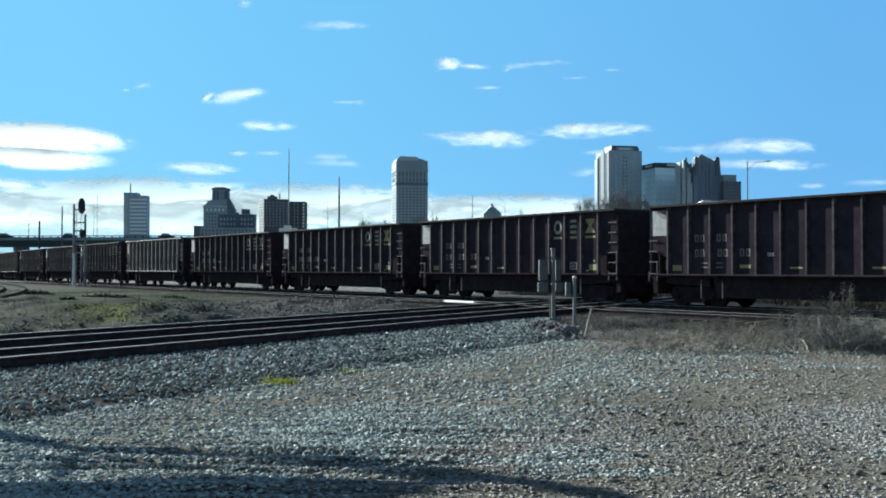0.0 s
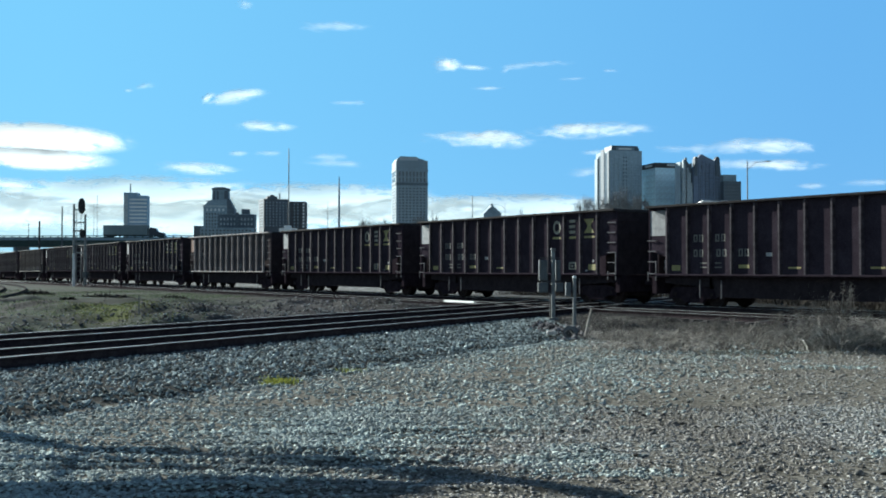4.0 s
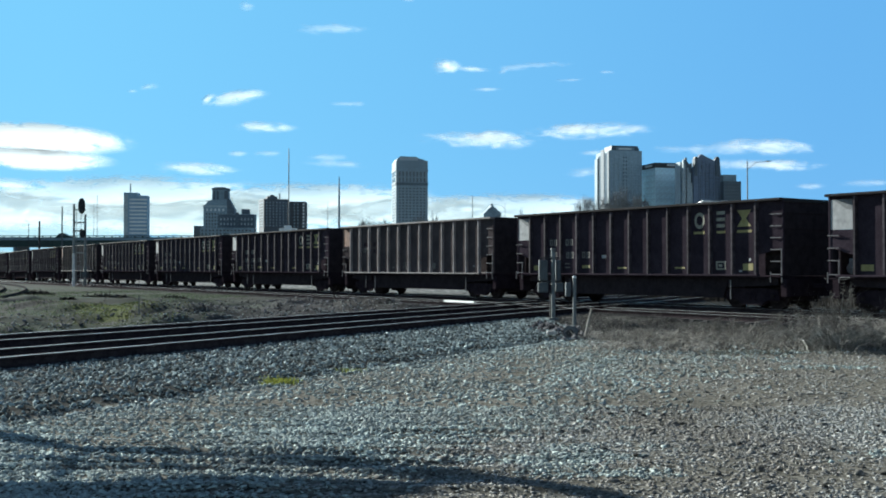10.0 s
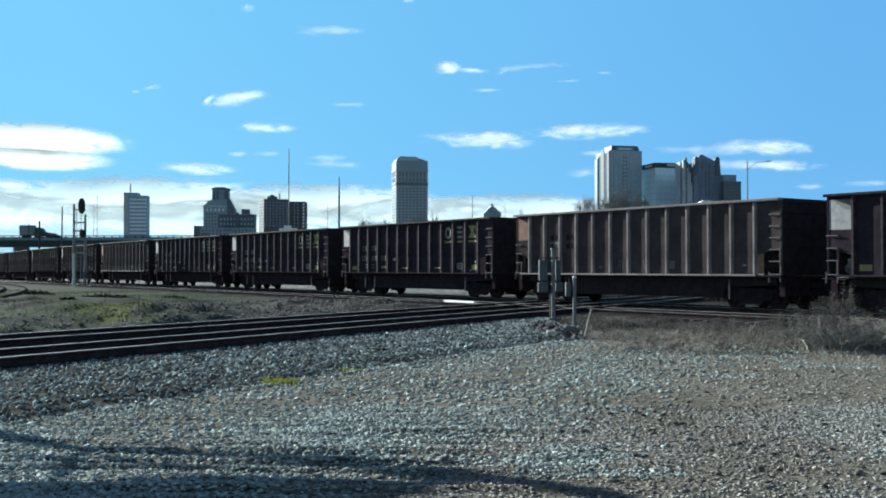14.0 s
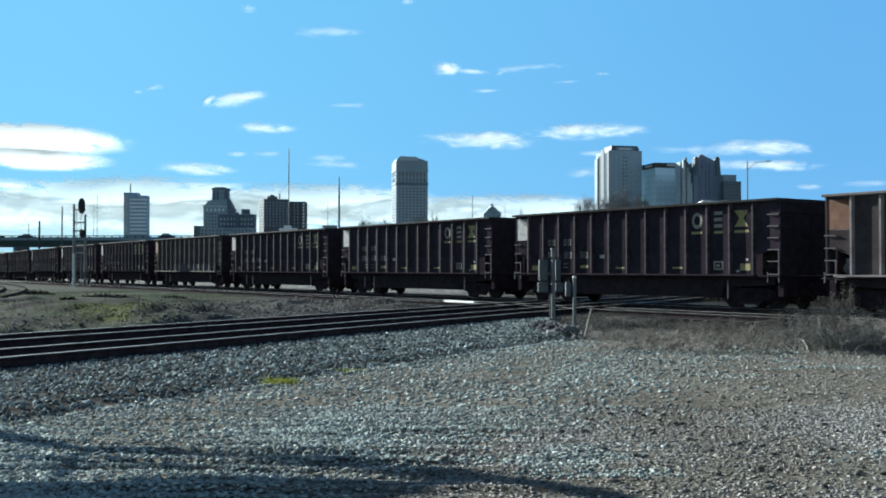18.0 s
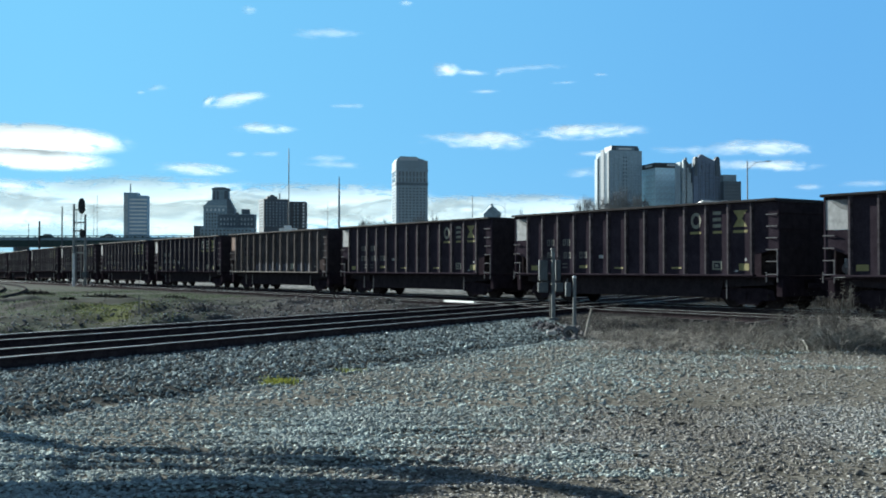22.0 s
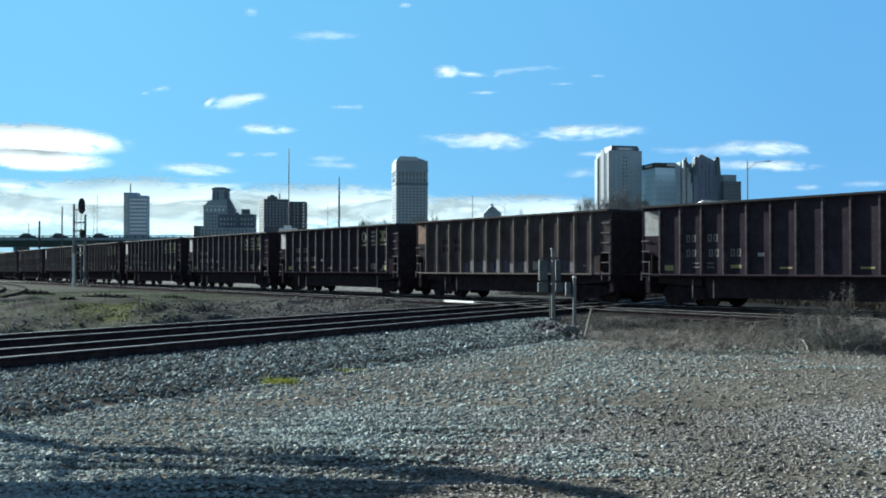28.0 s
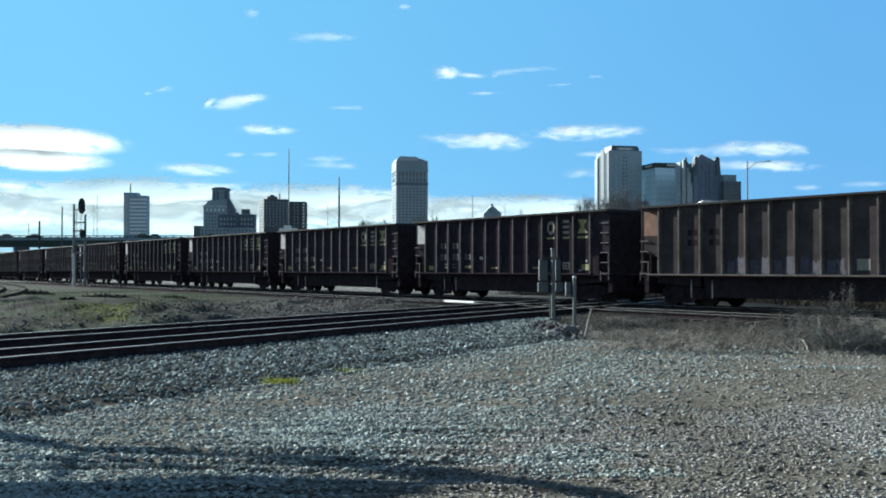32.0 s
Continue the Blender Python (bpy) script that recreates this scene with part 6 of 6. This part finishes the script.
# A leaning bare stand-in beside the lot, out of view, added to throw the long shadows over the gravel.
def build_shadow_tree():
    t = thing("leaning_tree", pose(-8.5, 13.2, -0.09), "unseen stand-in tree with two long heavy limbs that shade the lot", "tree")
    base = Vector((-8.5, 13.2, -0.09))
    bm = tube(B(), (0, 0, -0.3), (0.7, -0.2, 0.7), 0.42, 0.34, 12)
    tube(bm, (0.7, -0.2, 0.7), (1.25, -0.7, 1.25), 0.34, 0.26, 12)
    part("trunk", bm, BARK, t)
    for rows in (((-7.35, 13.62, 0.94, 0.221), (-6.69, 12.88, 1.01, 0.149), (-6.32, 12.59, 1.08, 0.117), (-6.10, 12.62, 1.22, 0.079), (-6.32, 13.46, 1.70, 0.071), (-6.68, 14.50, 2.32, 0.089), (-6.86, 15.28, 2.87, 0.115), (-7.19, 16.02, 3.42, 0.163), (-7.44, 16.57, 3.90, 0.175), (-7.56, 16.77, 4.25, 0.155)),
                 ((-6.81, 10.51, 1.49, 0.234), (-6.64, 11.01, 1.63, 0.279), (-6.32, 11.60, 1.84, 0.313), (-6.24, 12.48, 2.18, 0.293), (-6.39, 13.34, 2.53, 0.245), (-6.68, 14.21, 2.87, 0.170), (-7.10, 15.32, 3.28, 0.107), (-7.31, 16.02, 3.56, 0.067)),
                 ((-6.08, 12.73, 1.29, 0.03), (-6.22, 12.34, 1.39, 0.035), (-6.28, 11.76, 1.49, 0.035)),
                 ((-6.81, 12.43, 1.36, 0.047), (-6.57, 12.51, 1.46, 0.041), (-6.37, 12.55, 1.60, 0.034)),
                 ((-6.63, 12.04, 1.49, 0.025), (-6.42, 12.39, 1.60, 0.021), (-6.27, 12.84, 1.73, 0.017)),
                 ((-6.35, 12.78, 1.56, 0.056), (-6.12, 12.75, 1.67, 0.045), (-5.97, 12.75, 1.80, 0.035)),
                 ((-6.42, 13.14, 1.91, 0.028), (-6.23, 13.44, 2.01, 0.023), (-6.13, 13.85, 2.15, 0.018)),
                 ((-6.78, 11.71, 1.43, 0.017), (-6.75, 12.14, 1.53, 0.014), (-6.81, 12.70, 1.67, 0.011)),
                 ((-6.50, 13.65, 2.25, 0.031), (-6.36, 13.88, 2.35, 0.031), (-6.27, 14.00, 2.49, 0.029))):
        bm = B()
        for (x0, y0, z0, r0), (x1, y1, z1, r1) in zip(rows, rows[1:]):
            tube(bm, Vector((x0, y0, z0)) - base, Vector((x1, y1, z1)) - base, r0, r1, 10)
        part("limb", bm, BARK, t)


build_shadow_tree()


# ---------------------------------------------------------------- clouds
def cloud_material(name, thin, full=1.0, tint=(0.62, 0.635, 0.645, 1), ramp=1.25):
    m = bpy.data.materials.new(name)
    m.use_nodes = True
    nt = m.node_tree
    n, l = nt.nodes, nt.links
    n.remove(n["Principled BSDF"])
    tc, oi = n.new("ShaderNodeTexCoord"), n.new("ShaderNodeObjectInfo")
    add = n.new("ShaderNodeVectorMath")
    add.operation = 'ADD'
    off = n.new("ShaderNodeVectorMath")
    off.operation = 'SCALE'
    off.inputs[0].default_value = (91, 37, 53)
    l.new(oi.outputs["Random"], off.inputs["Scale"])
    mp = n.new("ShaderNodeMapping")
    mp.inputs["Scale"].default_value = (0.0042, 0.004, 0.013)
    l.new(tc.outputs["Object"], mp.inputs["Vector"])
    l.new(mp.outputs[0], add.inputs[0])
    l.new(off.outputs[0], add.inputs[1])
    tex = n.new("ShaderNodeTexNoise")
    tex.inputs["Scale"].default_value = 3.0
    tex.inputs["Detail"].default_value = 6
    tex.inputs["Roughness"].default_value = 0.52
    tex.inputs["Distortion"].default_value = 0.4
    l.new(add.outputs[0], tex.inputs["Vector"])
    # thins out towards its rim
    uv = n.new("ShaderNodeVectorMath")
    uv.operation = 'MULTIPLY_ADD'
    uv.inputs[1].default_value = (2, 0, 2)
    uv.inputs[2].default_value = (-1, 0, -1)
    l.new(tc.outputs["Generated"], uv.inputs[0])
    ln = n.new("ShaderNodeVectorMath")
    ln.operation = 'LENGTH'
    l.new(uv.outputs[0], ln.inputs[0])
    fall = n.new("ShaderNodeMath")
    fall.operation = 'MULTIPLY_ADD'
    fall.inputs[1].default_value = -1.25
    fall.inputs[2].default_value = 0.72
    l.new(ln.outputs["Value"], fall.inputs[0])
    ns = n.new("ShaderNodeMath")
    ns.operation = 'MULTIPLY_ADD'
    ns.inputs[1].default_value = 2.0
    l.new(tex.outputs["Fac"], ns.inputs[0])
    l.new(fall.outputs[0], ns.inputs[2])
    al = n.new("ShaderNodeMapRange")
    al.interpolation_type = 'SMOOTHSTEP'
    al.inputs["From Min"].default_value = thin
    al.inputs["From Max"].default_value = thin + ramp
    al.inputs["To Max"].default_value = full
    l.new(ns.outputs[0], al.inputs["Value"])
    dif, trl, tra = n.new("ShaderNodeBsdfDiffuse"), n.new("ShaderNodeBsdfTranslucent"), n.new("ShaderNodeBsdfTransparent")
    dif.inputs[0].default_value = trl.inputs[0].default_value = tint
    m1, m2 = n.new("ShaderNodeMixShader"), n.new("ShaderNodeMixShader")
    m1.inputs[0].default_value = 0.9
    l.new(dif.outputs[0], m1.inputs[1])
    l.new(trl.outputs[0], m1.inputs[2])
    rim = n.new("ShaderNodeMapRange")
    rim.interpolation_type = 'SMOOTHSTEP'
    rim.inputs["From Min"].default_value = 0.98
    rim.inputs["From Max"].default_value = 0.6
    l.new(ln.outputs["Value"], rim.inputs["Value"])
    both = n.new("ShaderNodeMath")
    both.operation = 'MULTIPLY'
    l.new(al.outputs[0], both.inputs[0])
    l.new(rim.outputs[0], both.inputs[1])
    l.new(both.outputs[0], m2.inputs[0])
    l.new(tra.outputs[0], m2.inputs[1])
    l.new(m1.outputs[0], m2.inputs[2])
    l.new(m2.outputs[0], n["Material Output"].inputs["Surface"])
    return m


CLOUD, BANK, WISP = cloud_material("cloud_vapour", 0.62, 0.72, (0.60, 0.625, 0.64, 1)), cloud_material("cloud_bank_vapour", 0.2, 0.95, ramp=0.9), cloud_material("thin_cloud_vapour", 0.66, 0.30)
LOWBANK = cloud_material("low_cloud_bank_vapour", 0.42, 0.72, (0.545, 0.605, 0.628, 1), 0.7)
CLOUDS = []


def cloud(x, y, w, h, dx=0.0, dy=0.0, lean=0.0, dist=4300.0, mat=None):
    """A thin bank of cloud seen at x, y with that width and height; dx, dy: how far it drifts; lean: degrees by which its right end rises."""
    k = dist / F
    r = random.Random(int(x * 7 + y))
    bm = B()
    nx, nz = 14, 6
    a, c = w * 0.75 * k, h * 0.8 * k
    grid = []
    for j in range(nz + 1):
        row = []
        for i in range(nx + 1):
            u, v = 2 * i / nx - 1, 2 * j / nz - 1
            bulge = max(0.0, 1 - u * u) * max(0.0, 1 - v * v)
            row.append(bm.verts.new((u * a, -bulge * c * 0.8 * r.uniform(0.8, 1.2), v * c)))
        grid.append(row)
    for j in range(nz):
        for i in range(nx):
            bm.faces.new((grid[j][i], grid[j][i + 1], grid[j + 1][i + 1], grid[j + 1][i]))
    ob = part("cloud", bm, mat or CLOUD)
    for p in ob.data.polygons:
        p.use_smooth = True
    turn = Matrix.Rotation(radians(-lean), 4, 'Y')
    m = Matrix.Translation((px(x, dist), dist, up(y, dist))) @ turn
    ob.matrix_basis = m
    tagged(ob, "small bright white wispy cloud in the blue sky", "cloud", "drifting clouds")
    CLOUDS.append((ob, m, Matrix.Translation((px(x + dx, dist), dist, up(y + dy, dist))) @ turn))


for row in ((789, 112, 46, 26, -3, 16), (835, 117, 64, 9, -4, 16, -4), (418, 170, 96, 22, 3, 10, 7), (366, 173, 30, 12, 3, 10, 32), (466, 223, 96, 17, 1, 7, -2),
            (860, 248, 190, 24, -6, 4, -2), (868, 241, 90, 20, -6, 4), (1045, 231, 180, 24, -10, 4, 2), (1015, 227, 80, 18, -10, 4, 6), (12, 328, 100, 26, -2, 2, -6), (350, 298, 130, 20, -8, 2, -3),
            (1362, 258, 150, 26, -10, 5, -2), (1375, 292, 140, 18, -8, 2)):
    cloud(*row, mat=CLOUD)
for row in ((590, 45, 110, 18, -23, 21), (617, 181, 64, 8, -3, 10), (1122, 227, 90, 14, -16, 5), (583, 278, 66, 13, -6, 4), (597, 290, 92, 12, -6, 4, -3), (250, 153, 40, 11, 38, 6, 16), (222, 160, 18, 8, 38, 6),
            (947, 114, 116, 11, -22, 11, 4), (898, 123, 22, 9, -22, 11, 20), (1285, 262, 160, 22, -10, 5, 3), (1300, 290, 120, 16, -8, 2), (477, 272, 46, 9, -5, 2), (422, 272, 30, 8, -5, 2),
            (1045, 305, 70, 16, -14, 2), (1062, 270, 60, 10, -14, 3), (1018, 138, 46, 6, -26, 12, 3), (1085, 124, 28, 6, -30, 12), (434, 6, 30, 16, 13, 17), (725, -8, 24, 10, -12, 20), (1200, 264, 80, 12, -12, 3),
            (1540, 323, 100, 12, -10, 3), (1440, 329, 50, 9, -10, 3), (865, 155, 54, 6, -10, 10)):
    cloud(*row, mat=WISP)
for row in ((72, 244, 245, 40, -5, 3, -4), (60, 280, 215, 31, -4, 2, -3)):
    cloud(*row, mat=BANK)
for row in ((230, 350, 420, 58, -5, 1), (560, 357, 340, 50, -5, 1), (905, 373, 320, 46, -5, 1), (15, 372, 280, 55, -5, 1), (720, 372, 300, 40, -5, 1), (380, 385, 500, 60, -5, 1)):
    cloud(*row, dist=4700.0, mat=LOWBANK)


# ---------------------------------------------------------------- what moves
def motions():
    times = [2.0 * i for i in range(17)]
    for k, car in enumerate(CARS):
        walk(car, [(t, on_track(-21.82 - PITCH * k + SPEED * t)) for t in times])
    # the wheels roll: a turn every 2.87 m
    turn = SPEED / 0.457
    count = math.ceil(32.0 * turn / 1.45)
    for car in CARS:
        for truck in car.children:
            for w in truck.children:
                if w.name.startswith("wheelset"):
                    c = w.matrix_basis.translation.copy()
                    walk(w, [(32.0 * i / count, Matrix.Translation(c) @ Matrix.Rotation(32.0 * i / count * turn, 4, 'Y')) for i in range(count + 1)])
    for c, t0, x, speed, y, way in TRAFFIC:
        walk(c, [(t, vehicle_pose(x + speed * (t - t0), y, way)) for t in (0.0, 16.0, 32.0)])
    for ob, start, end in CLOUDS:
        walk(ob, [(0.0, start), (32.0, end)])


motions()
